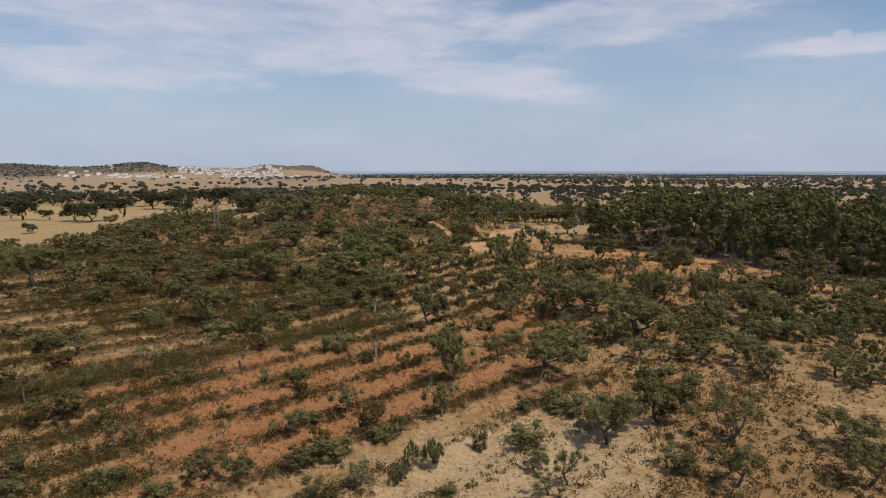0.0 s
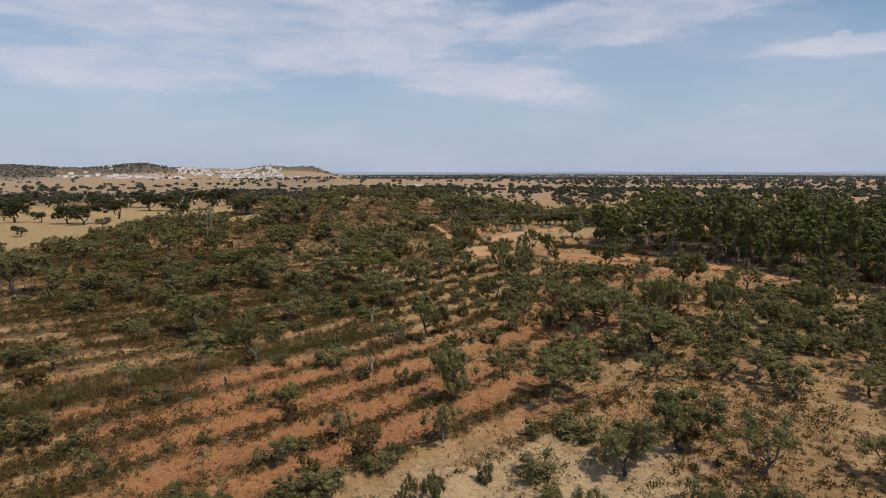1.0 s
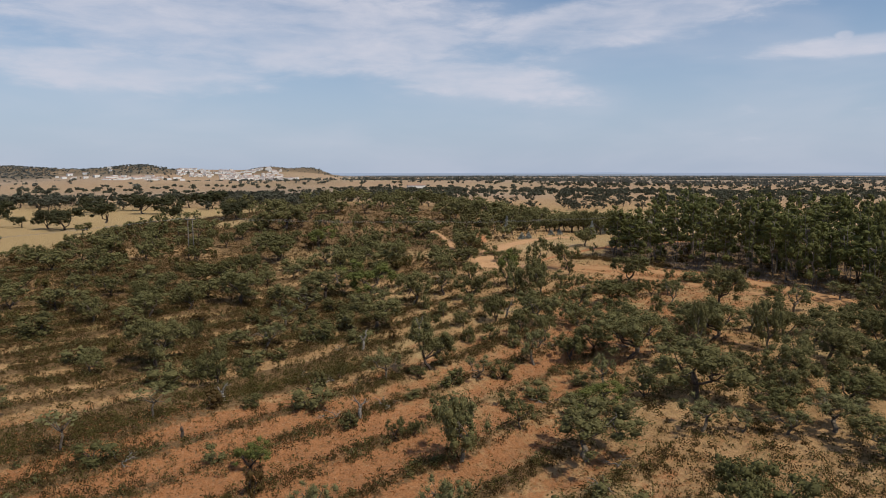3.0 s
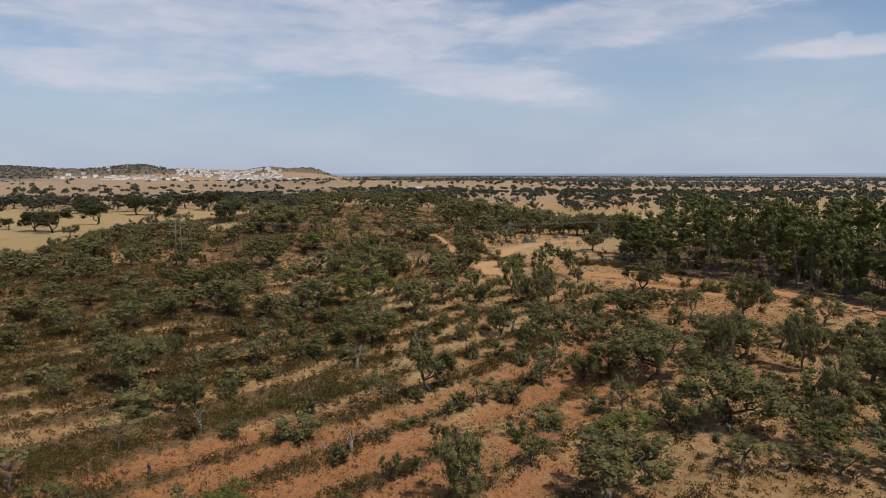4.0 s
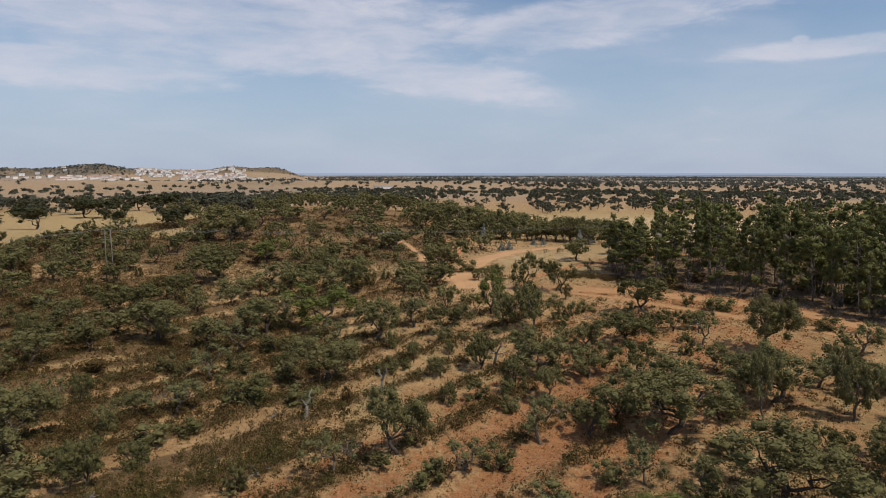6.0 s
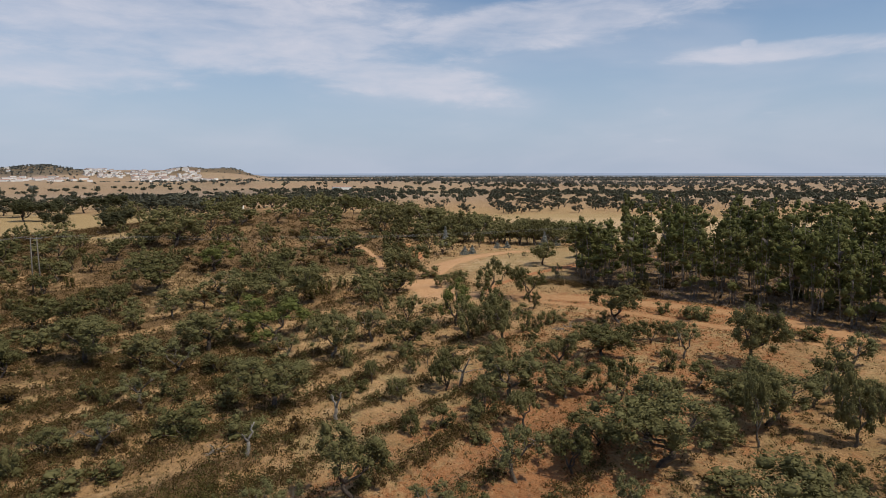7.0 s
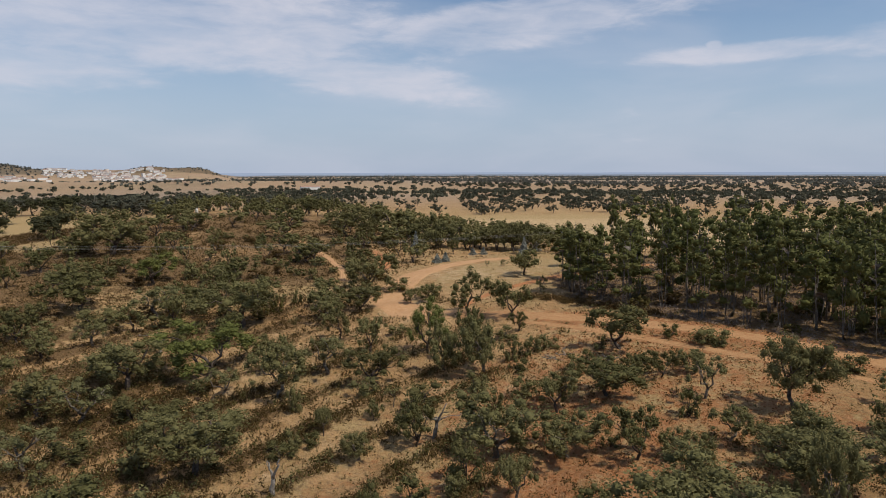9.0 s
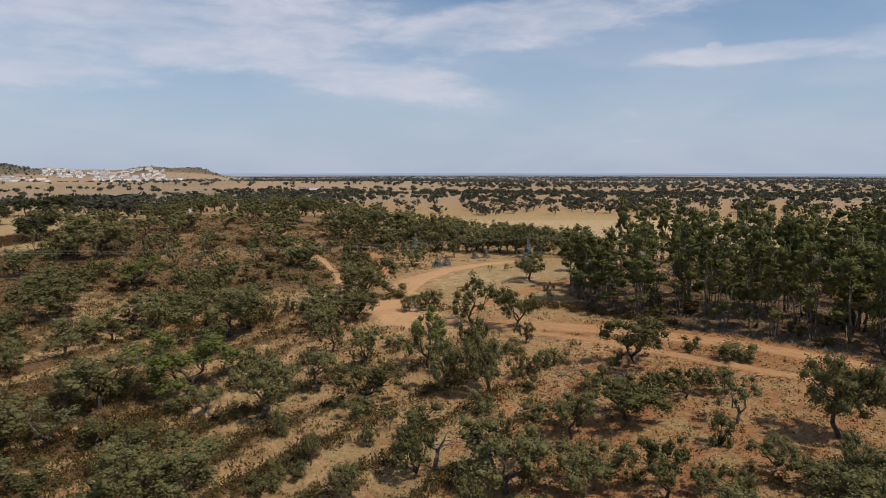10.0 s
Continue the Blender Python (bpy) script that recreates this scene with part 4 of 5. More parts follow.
PALE_SPOTS_B = [
    (10.9, 93.8, 4.4, 4.0), (38.8, 99.8, 3.5, 3.8), (-23.6, 105.9, 3.4, 4.8), (48.1, 106.9, 4.0, 4.3), (-37.1, 109.7, 2.3, 2.2), (57.0, 111.5, 2.8, 3.6),
    (33.7, 113.7, 3.9, 3.6), (-23.4, 116.6, 3.4, 5.5), (-22.5, 126.1, 4.2, 5.8), (-10.4, 130.9, 3.0, 4.0), (0.6, 132.9, 4.5, 4.8), (-29.3, 149.7, 2.3, 4.1),
    (31.9, 156.1, 2.6, 2.0), (-24.2, 161.7, 4.8, 6.5), (33.0, 183.0, 1.3, 1.4), (24.9, 175.8, 1.6, 1.3), (-43.6, 176.1, 3.2, 4.1), (29.7, 182.7, 1.2, 1.2)]
PALE_SPOTS = PALE_SPOTS_A + PALE_SPOTS_B
BUSH_SPOTS_A = [
    (0.6, 48.1, 0.6, 1.6), (-9.5, 48.3, 1.6, 2.2), (-33.6, 49.2, 1.5, 2.3), (-22.2, 49.3, 1.1, 2.5), (19.9, 50.4, 1.8, 1.9), (-28.3, 50.5, 1.2, 2.5),
    (-25.9, 50.8, 1.0, 2.5), (-34.8, 51.8, 1.8, 2.8), (-9.5, 54.6, 0.8, 3.4), (3.8, 55.7, 1.9, 1.4), (7.7, 56.0, 1.8, 3.5), (-27.7, 57.4, 1.6, 1.4),
    (-5.2, 57.5, 1.6, 2.4), (-32.3, 61.3, 1.6, 2.3), (-23.9, 61.3, 0.9, 1.5), (12.7, 62.7, 1.3, 3.9), (-21.4, 63.2, 1.1, 1.6), (-6.3, 64.1, 1.2, 1.8),
    (-19.3, 72.3, 1.5, 1.8), (-29.1, 72.3, 1.7, 3.2), (42.5, 80.8, 2.1, 3.4), (6.6, 82.1, 1.7, 2.0), (-13.5, 83.3, 2.1, 3.7), (9.9, 84.6, 1.8, 3.1)]
BUSH_SPOTS_B = [
    (-19.4, 84.8, 1.4, 2.1), (-3.0, 84.8, 0.9, 1.7), (47.4, 85.4, 1.7, 2.5), (52.3, 85.5, 1.6, 2.4), (41.5, 86.0, 1.0, 3.0), (32.3, 86.4, 1.8, 1.9),
    (14.7, 87.2, 1.7, 2.2), (22.3, 87.3, 1.1, 1.9), (6.7, 90.3, 2.0, 2.3), (-30.8, 90.5, 2.0, 4.6), (-29.2, 93.4, 2.3, 2.0), (-22.6, 93.5, 2.1, 2.2),
    (-27.2, 94.3, 2.7, 2.8), (-23.4, 96.3, 1.6, 1.8), (9.1, 100.7, 1.7, 1.9), (-28.7, 101.7, 2.5, 2.0), (26.4, 102.5, 2.1, 1.7), (43.3, 103.2, 3.3, 3.6),
    (3.6, 103.9, 2.2, 1.6), (9.5, 104.2, 1.5, 1.6), (28.3, 104.5, 1.9, 1.7), (6.3, 104.5, 2.0, 2.4), (10.6, 105.8, 3.1, 2.5), (-11.0, 106.7, 2.0, 3.3)]
BUSH_SPOTS_C = [
    (22.4, 108.1, 1.2, 1.3), (-16.7, 108.3, 3.0, 4.5), (-56.5, 108.4, 2.5, 6.3), (-34.1, 108.6, 2.8, 1.6), (-18.4, 109.5, 1.8, 2.6), (30.5, 111.1, 2.4, 1.7),
    (-3.0, 114.6, 0.9, 2.2), (-21.3, 114.9, 1.6, 1.8), (49.9, 115.5, 1.5, 2.9), (-2.2, 115.8, 1.6, 1.4), (-0.7, 116.2, 1.1, 1.7), (15.4, 116.9, 1.9, 1.4),
    (-13.9, 117.3, 1.5, 1.9), (-27.2, 117.4, 1.6, 1.6), (-20.3, 118.3, 1.5, 3.4), (18.6, 118.8, 1.7, 2.2), (0.2, 119.3, 1.4, 1.3), (-15.5, 120.1, 1.8, 1.8),
    (-14.5, 120.6, 1.4, 1.8), (9.5, 121.2, 2.0, 3.6), (35.5, 121.6, 1.3, 1.4), (14.7, 121.8, 2.1, 2.0), (-2.5, 123.3, 2.5, 1.4), (25.3, 123.5, 1.7, 1.9)]
BUSH_SPOTS_D = [
    (-14.5, 124.4, 1.2, 2.8), (42.0, 124.9, 1.4, 1.3), (27.3, 125.3, 1.4, 1.4), (4.5, 125.9, 1.8, 2.4), (20.3, 126.1, 1.3, 2.0), (41.3, 126.3, 1.7, 3.2),
    (-17.8, 126.3, 1.4, 4.0), (-14.1, 126.8, 1.4, 3.0), (30.1, 128.8, 1.6, 1.3), (20.2, 129.3, 2.4, 1.5), (22.0, 129.4, 1.9, 1.7), (38.9, 130.0, 1.5, 1.8),
    (23.9, 130.7, 1.8, 1.8), (25.6, 131.1, 1.1, 1.4), (-51.0, 133.6, 2.9, 5.8), (21.4, 135.8, 1.5, 2.3), (18.4, 142.3, 1.5, 1.8), (-57.3, 147.4, 2.3, 5.0),
    (-31.6, 157.9, 2.5, 4.9), (11.3, 167.7, 2.2, 3.7)]
BUSH_SPOTS = BUSH_SPOTS_A + BUSH_SPOTS_B + BUSH_SPOTS_C + BUSH_SPOTS_D
SAPLING_SPOTS = [
    (-31.3, 54.5, 2.1, 1.1), (-28.8, 56.1, 2.6, 1.9), (-19.5, 57.4, 2.2, 1.7), (-31.1, 62.7, 2.2, 1.8), (-42.8, 66.0, 4.4, 3.5), (-33.4, 74.4, 3.6, 3.9),
    (-28.3, 81.1, 3.2, 3.5), (-22.8, 86.1, 2.2, 0.6), (13.2, 119.7, 0.9, 0.5), (6.7, 121.9, 2.0, 1.6)]
BLUE_SPOTS = [(19.0, 207.6, 4.5, 2.0), (21.4, 191.4, 1.8, 1.8), (23.2, 192.1, 1.9, 1.6), (30.5, 200.4, 1.5, 1.6), (41.3, 198.2, 3.8, 2.0), (46.0, 205.4, 3.4, 2.0), (14.8, 243.4, 2.2, 1.6), (17.2, 235.9, 2.2, 1.8), (21.1, 238.0, 2.6, 1.6), (33.0, 201.0, 1.6, 1.5)]
FIELD_SPOTS = [
    (-168, 267, 6.2, 13.5), (-151, 256, 4.1, 5.1), (-135, 246, 6.7, 9.1), (-126, 240, 6.3, 10.4), (-150, 313, 8.0, 12.5), (-219, 436, 8.3, 13.4), (-180, 422, 9.5, 15.0), (-164, 420, 9.8, 15.5),
    (-179, 492, 8.1, 14.3), (-158, 476, 9.3, 16.6), (-139, 363, 6.7, 10.0), (-67, 234, 4.8, 8.4), (-128, 207, 3.3, 3.7), (-246, 381, 7.8, 11.6), (-200, 456, 8.5, 15.0)]
BRANCH_SPOTS = [
    (-1.0, 62.2), (-29.2, 57.2), (-19.2, 64.2), (-10.4, 80.8), (-5.7, 82.8), (13.6, 77.0), (14.3, 69.8), (12.3, 66.5), (10.5, 117.3), (-13.4, 104.1),
    (-12.5, 91.7), (10.4, 83.0), (26.1, 128.8), (29.6, 125.2), (24.6, 128.2), (16.3, 98.9), (13.7, 99.0), (22.5, 97.1), (-23.6, 153.3), (-27.1, 72.1), (-16.5, 93.6)]


# ---- planting ----
def extent(shape):
    n = len(shape[1].vertices)
    co = np.empty(n * 3)
    shape[1].vertices.foreach_get("co", co)
    co = co.reshape(n, 3)
    lo, hi = np.percentile(co, 3, axis=0), np.percentile(co, 97, axis=0)
    return max((hi[0] - lo[0] + hi[1] - lo[1]) / 2, 0.1), max(np.percentile(co[:, 2], 98), 0.1)


TAKEN = []


def plant_spots(spots, shapes, name, label, category, group, seed, grow=1.0):
    rng = random.Random(seed)
    sizes = [extent(s) for s in shapes]
    for x, y, h, w in spots:
        k = rng.randrange(len(shapes))
        h = max(h, (0.55 if category == "bush" else 0.72) * w)
        planted(name, shapes[k], x, y, 0.95 * w * grow / sizes[k][0], h * grow / sizes[k][1], rng.uniform(0, 6.28), label, category, group)
        TAKEN.append((x, y, w * 0.5))


plant_spots([s for s in OAK_SPOTS if s[1] >= 132], UPPER_OAKS, "cork_oak", "cork oak with a crooked trunk and rounded olive crown", "tree", "cork oaks on the slope", 10)
plant_spots(BROAD_SPOTS, BIG_OAKS, "cork_oak", "broad spreading cork oak with a dark trunk", "tree", "cork oaks on the slope", 9)
plant_spots([s for s in OAK_SPOTS if s[1] < 132], OAKS, "cork_oak", "cork oak with a dark trunk and olive green crown", "tree", "cork oaks on the slope", 11)
plant_spots(DARK_SPOTS, DARK_OAKS, "holm_oak", "dense dark green holm oak on bare earth", "tree", "holm oaks on the slope", 12)
plant_spots(GREEN_SPOTS, GREEN_OAKS, "young_oak", "young oak with fresh bright green foliage", "tree", "bright green oaks", 13)
plant_spots(PALE_SPOTS, PALE_OAKS, "ailing_oak", "thin grey-green cork oak with bare lichened limbs", "tree", "thin grey oaks", 14)
plant_spots(BUSH_SPOTS, NEAR_BUSHES, "bush", "rounded evergreen bush growing in dry scrub", "bush", "bushes in the scrub", 15)
plant_spots(SAPLING_SPOTS, SAPLINGS, "sapling", "nearly bare grey sapling with a few leaves", "sapling", "bare saplings", 16)
plant_spots(BLUE_SPOTS, BLUE_GUMS, "young_eucalyptus", "young eucalyptus with silvery blue leaves", "tree", "blue young eucalyptus", 17)
plant_spots(FIELD_SPOTS, HOLMS, "field_oak", "broad dark holm oak standing in a stubble field", "tree", "oaks at the stubble field", 18)


def free_spots(count, gap, accept, box, seed):
    """Random free places in a box of the plan, kept apart from all that is planted."""
    rng = random.Random(seed)
    found = []
    cells = {}
    for x, y, r in TAKEN:
        cells.setdefault((int(x // 12), int(y // 12)), []).append((x, y, r))
    tries = 0
    while len(found) < count and tries < count * 60:
        tries += 1
        x, y = rng.uniform(box[0], box[1]), rng.uniform(box[2], box[3])
        if rng.random() > accept(x, y):
            continue
        cx, cy = int(x // 12), int(y // 12)
        near = [t for i in (-1, 0, 1) for j in (-1, 0, 1) for t in cells.get((cx + i, cy + j), ())]
        if any((x - a) ** 2 + (y - b) ** 2 < (gap + 0.6 * r) ** 2 for a, b, r in near):
            continue
        found.append((x, y))
        cells.setdefault((cx, cy), []).append((x, y, gap * 0.5))
        TAKEN.append((x, y, gap * 0.5))
    return found


def clear_of_tracks(x, y, margin=1.5):
    return all(float(track_distance(line, np.array([x]), np.array([y]))[0]) > margin for line in (MAIN_TRACK, UPPER_TRACK, LOWER_TRACK, HILL_PATH, RED_CUT))


def one(fn, x, y):
    return float(fn(np.array([x], float), np.array([y], float))[0])


MEADOW = [(14, 172), (20, 158), (36, 158), (39, 172), (50, 190), (44, 198), (20, 190)]


def hill_wood(x, y):
    if not clear_of_tracks(x, y, 2.8) or one(field_weight, x, y) > 0.3 or inside(FOREST, x, y) or inside(MEADOW, x, y):
        return 0
    bearing = math.degrees(math.atan2(x, y))
    if (x > 25 and y < 200) or math.hypot(x, y) > min(312, 222 + 7 * max(0, bearing + 25)):
        return 0
    for cx, cy, r in ((-50, 145, 5), (-48, 165, 6), (-44, 171, 5), (-33, 120, 6), (-27, 184, 6), (-57, 134, 5), (-57, 155, 5)):
        if math.hypot(x - cx, (y - cy) * 0.6) < r:
            return 0
    p = 0.25 + 0.9 * one(lambda a, b: fractal(a, b, 22, 141, 2), x, y)
    return p * (1.0 if y > 150 else 0.75) * (1.25 if y > 185 and x > -45 else 1.0)


rng = random.Random(77)
wood = [(x, y, rng.uniform(2.4, 4.8) * (1 + 0.25 * (y > 225 and x > -55)), rng.uniform(2.6, 6.0) * (1 + 0.25 * (y > 225 and x > -55))) for x, y in free_spots(262, 2.8, hill_wood, (-135, 70, 118, 335), 5)]
for near_half, shapes in ((True, WOOD_OAKS), (False, WOOD_FAR)):
    plant_spots([w for w in wood if (w[1] < 190) == near_half], shapes, "woodland_oak", "olive green cork oak in the scrubby hillside wood", "tree", "oaks in the hillside wood", 21)


def slope_bush(x, y):
    if not clear_of_tracks(x, y) or one(field_weight, x, y) > 0.3 or inside(FOREST, x, y) or inside(MEADOW, x, y):
        return 0
    p = 0.55 * one(lambda a, b: fractal(a, b, 16, 151, 2), x, y)
    if y > 130:
        p *= 1.6
    if y < 130 and x > -40:
        p *= 0.25
    if x > 12 and y > 90:
        return 0
    if one(row_zone, x, y) > 0.4:
        p *= 0.2 + 1.3 * max(0, math.cos(2 * math.pi * one(rows_across, x, y)))
    return p


small = [(x, y, rng.uniform(0.9, 2.2), rng.uniform(1.3, 3.2)) for x, y in free_spots(310, 0.7, slope_bush, (-105, 40, 46, 225), 6)]
plant_spots(small, BUSHES, "evergreen_bush", "low evergreen bush among rockrose and dry grass", "bush", "small bushes on the slope", 22)


def verge_wood(x, y):
    return 1.0 if clear_of_tracks(x, y, 2.2) and not inside(FOREST, x, y) else 0.0


verge = [(x, y, rng.uniform(1.8, 3.6), rng.uniform(2.4, 4.6)) for x, y in free_spots(26, 1.3, verge_wood, (41, 66, 66, 103), 7)]
plant_spots(verge[::2], DARK_OAKS, "holm_oak", "dense dark green holm oak on bare earth", "tree", "holm oaks on the slope", 26)
plant_spots(verge[1::2], OAKS, "cork_oak", "cork oak with a dark trunk and olive green crown", "tree", "cork oaks on the slope", 27)


def belt_wood(x, y):
    """The belt of trees that closes the meadow towards the far fields."""
    return max(0.0, 1 - abs(y - (231 - 0.62 * (x - 8))) / 9) if clear_of_tracks(x, y, 2.0) and not inside(FOREST, x, y) else 0.0


belt = [(x, y, rng.uniform(2.6, 6.8), rng.uniform(3.6, 7.5)) for x, y in free_spots(27, 2.4, belt_wood, (8, 58, 190, 240), 28)]
plant_spots(belt[::3], DARK_OAKS, "holm_oak", "dark holm oak in a belt behind the meadow", "tree", "belt of trees behind the meadow", 29)
plant_spots(belt[1::3] + belt[2::3], UPPER_OAKS, "cork_oak", "olive green cork oak in a belt behind the meadow", "tree", "belt of trees behind the meadow", 30)


# ---- eucalyptus wood ----
def gum_wood(x, y):
    if not inside(FOREST, x, y) or not clear_of_tracks(x, y, 1.9):
        return 0
    lane = float(track_distance([(42, 141, 1.5), (50, 157, 1.9), (60, 178, 2.4)], np.array([x]), np.array([y]))[0])
    groups = 0.15 + 0.85 * one(lambda u, v: smooth(0.40, 0.56, fractal(u, v, 7, 205, 2)), x, y)
    return 0 if lane < 1 else groups if x < 120 else 0.5 * groups


def wood_front(x, y):
    return gum_wood(x, y) if x < 112 and not inside(FOREST, x - 8, y - 13) else 0


def wood_back(x, y):
    return gum_wood(x, y) if x >= 112 or inside(FOREST, x - 8, y - 13) else 0


for count, gap, accept, shapes, seed in ((118, 2.1, wood_front, GUMS, 8), (105, 2.8, wood_back, BACK_GUMS, 18)):
    gum = [(x, y, rng.uniform(7.4, 10.0) if y > 148 and x < 48 else rng.uniform(8.4, 13.2), rng.uniform(2.5, 4.0)) for x, y in free_spots(count, gap, accept, (34, 140, 95, 215), seed)]
    plant_spots(gum, shapes, "eucalyptus", "slender dark green eucalyptus with several pale stems", "tree", "eucalyptus plantation", 15 + seed)


def wood_edge(x, y):
    return float(inside(FOREST, x, y)) * (1.0 if x < 100 else 0.3)


edge = [(x, y, rng.uniform(0.9, 2.6), rng.uniform(1.4, 3.0)) for x, y in free_spots(130, 0.2, wood_edge, (37, 110, 95, 178), 9)]
plant_spots(edge, BUSHES, "understorey_bush", "brownish green bush under the eucalyptus trees", "bush", "bushes under the eucalyptus", 25)


# ---- undergrowth ----
def clump_stuff(name, count, per, accept, box, height, width, leaf, mat, label, category, seed, aspect=0.62, upright=0.0):
    """Low plants too many to count, as one mesh: small leaf clumps."""
    r = np.random.default_rng(seed)
    x, y = r.uniform(box[0], box[1], count * 6), r.uniform(box[2], box[3], count * 6)
    ok = r.random(count * 6) < accept(x, y)
    x, y = x[ok][:count], y[ok][:count]
    n = len(x)
    h, w = r.uniform(*height, n), r.uniform(*width, n)
    z = ground_z(x, y)
    base, half = np.stack([x, y, z], -1)[:, None, :], np.stack([w * 0.5, w * 0.5, h], -1)[:, None, :]
    d = r.normal(size=(n, per, 3))
    d[..., 2] = np.abs(d[..., 2])
    d /= np.linalg.norm(d, axis=2, keepdims=True)
    pts = d * (0.35 + 0.65 * r.random((n, per, 1))) * half + base
    pts, d = pts.reshape(-1, 3), d.reshape(-1, 3)
    nrm = d + r.normal(size=d.shape) * 0.6
    nrm[:, 2] *= 1 - upright
    nrm /= np.maximum(np.linalg.norm(nrm, axis=1, keepdims=True), 1e-6)
    ref = r.normal(size=d.shape) * (1 - upright) + np.array([0, 0, 2.0]) * upright
    u = np.cross(nrm, np.cross(ref, nrm))
    u /= np.maximum(np.linalg.norm(u, axis=1, keepdims=True), 1e-6)
    v = np.cross(nrm, u)
    s = r.uniform(*leaf, n * per)[:, None]
    verts = np.stack([pts + u * s * 0.62, pts - u * s * 0.38 + v * s * 0.6 * aspect, pts - u * s * 0.38 - v * s * 0.6 * aspect], 1).reshape(-1, 3)
    faces = np.arange(len(verts)).reshape(-1, 3)
    tagged(new(name, mesh_from(name, verts.tolist(), faces.tolist(), mat)), label, category, kind="stuff")


def bare(x, y):
    free = np.ones_like(x)
    for line in (MAIN_TRACK, UPPER_TRACK, LOWER_TRACK, HILL_PATH, RED_CUT):
        free *= smooth(1.0, 1.5, track_distance(line, x, y))
    return free * (1 - field_weight(x, y))


def strips(x, y, sharp=1.0):
    z = row_zone(x, y)
    c = np.clip(np.cos(2 * math.pi * rows_across(x, y)), 0, 1) ** sharp
    return z * c + (1 - z) * 0.45


def scrub_density(x, y):
    patch = smooth(0.38, 0.58, fractal(x, y, 9, 161, 3))
    sandy = 1 - 0.45 * np.exp(-((x + 1) / 15) ** 2 - ((y - 52) / 8) ** 2)
    right = 1 - 0.8 * smooth(13, 22, x) * smooth(84, 94, y) * smooth(205, 190, y)
    v = rows_across(x, y)
    cleared = smooth(12.9, 12.6, v) * smooth(-2, -10, x)
    thick = brush_band(x, y)
    lane = smooth(13.95, 14.1, v) * smooth(14.65, 14.5, v) * smooth(-12, -20, x)
    cover = np.clip(strips(x, y, 1.5) + 0.10 * smooth(-8, -40, x) * (1 - cleared), 0, 1)
    cover = cover * (1 - cleared) + cleared * np.clip(np.cos(2 * math.pi * v) + 0.22, 0, 1)
    cover = np.maximum(cover, thick)
    cover = np.clip(cover + 0.42 * np.exp(-((x + 32) / 18) ** 2 - ((y - 108) / 26) ** 2) + 0.40 * smooth(-28, -46, x) * smooth(74, 90, y) + 0.26 * smooth(78, 92, y) * smooth(2, -14, x) + 0.55 * smooth(-20, -32, x) * smooth(84, 68, y), 0, 1.2)
    cover = np.maximum(cover, 1.1 * np.exp(-((x + 29) / 13) ** 2 - ((y - 132) / 12) ** 2))
    meadow = (1 - 0.95 * inside(MEADOW, x, y)) * (1 - 0.75 * lane)
    return meadow * cover * (0.28 + 0.8 * patch) * bare(x, y) * sandy * right * np.where(inside(FOREST, x, y), 0.8, 1)


def tuft_density(x, y):
    return (1 - 0.93 * inside(MEADOW, x, y)) * (1 - 0.55 * np.exp(-((x - 34) / 24) ** 2 - ((y - 119) / 21) ** 2)) * (0.25 + 0.75 * smooth(0.4, 0.6, fractal(x, y, 8, 171, 3))) * bare(x, y) * (0.5 + 0.5 * strips(x, y) + 0.35 * smooth(8, -6, x) * smooth(66, 84, y)) * np.where(inside(FOREST, x, y), 0.2, 1)


WOODED = lambda x, y: np.clip(scrub_density(x, y) * 1.6 + 0.30 * smooth(125, 145, y) * smooth(8, -4, x) * bare(x, y) * smooth(0.42, 0.56, fractal(x, y, 7, 83, 2)) + 0.4 * smooth(75, 115, y) * smooth(8, -14, x - 0.25 * (y - 110)) * bare(x, y) * smooth(0.44, 0.60, fractal(x, y, 11, 181, 3)), 0, 1)

REGION = (-105, 85, 38, 235)
clump_stuff("rockrose_scrub", 10500, 26, scrub_density, (-66, 38, 42, 132), (0.3, 0.85), (0.6, 1.5), (0.13, 0.26), CISTUS, "olive brown rockrose scrub along the plough rows", "scrub", 31, 0.40, 0.3)
clump_stuff("olive_brush", 5200, 26, scrub_density, (-70, 38, 42, 140), (0.4, 1.0), (0.7, 1.6), (0.13, 0.26), OLIVE_BRUSH, "olive green brush between the rockrose", "scrub", 44, 0.42, 0.25)
clump_stuff("brush_strip", 1700, 34, lambda x, y: brush_band(x, y) * (0.35 + 0.65 * smooth(0.38, 0.55, fractal(x, y, 5, 163, 2))), (-70, -2, 46, 100), (0.6, 1.35), (0.8, 1.7), (0.13, 0.26), OLIVE_BRUSH, "thick olive brush along the edge of cleared red earth", "scrub", 46, 0.36, 0.45)
clump_stuff("brushwood_litter", 1900, 13, lambda x, y: inside(FOREST, x + 1.0, y + 1.5) * (1 - inside(FOREST, x - 6, y - 10)) * bare(x, y) * (0.3 + 0.7 * smooth(0.42, 0.56, fractal(x, y, 6, 167, 2))), (36, 125, 92, 190), (0.15, 0.6), (0.8, 1.9), (0.16, 0.40), TWIGS, "greyish brown fallen brushwood at the eucalyptus wood's edge", "brushwood", 47, 0.22, 0.2)
clump_stuff("rockrose_bank", 3400, 18, scrub_density, (-95, 42, 128, 165), (0.4, 1.0), (0.8, 2.0), (0.20, 0.38), CISTUS, "olive brown rockrose scrub on the upper slope", "scrub", 38, 0.28, 0.4)
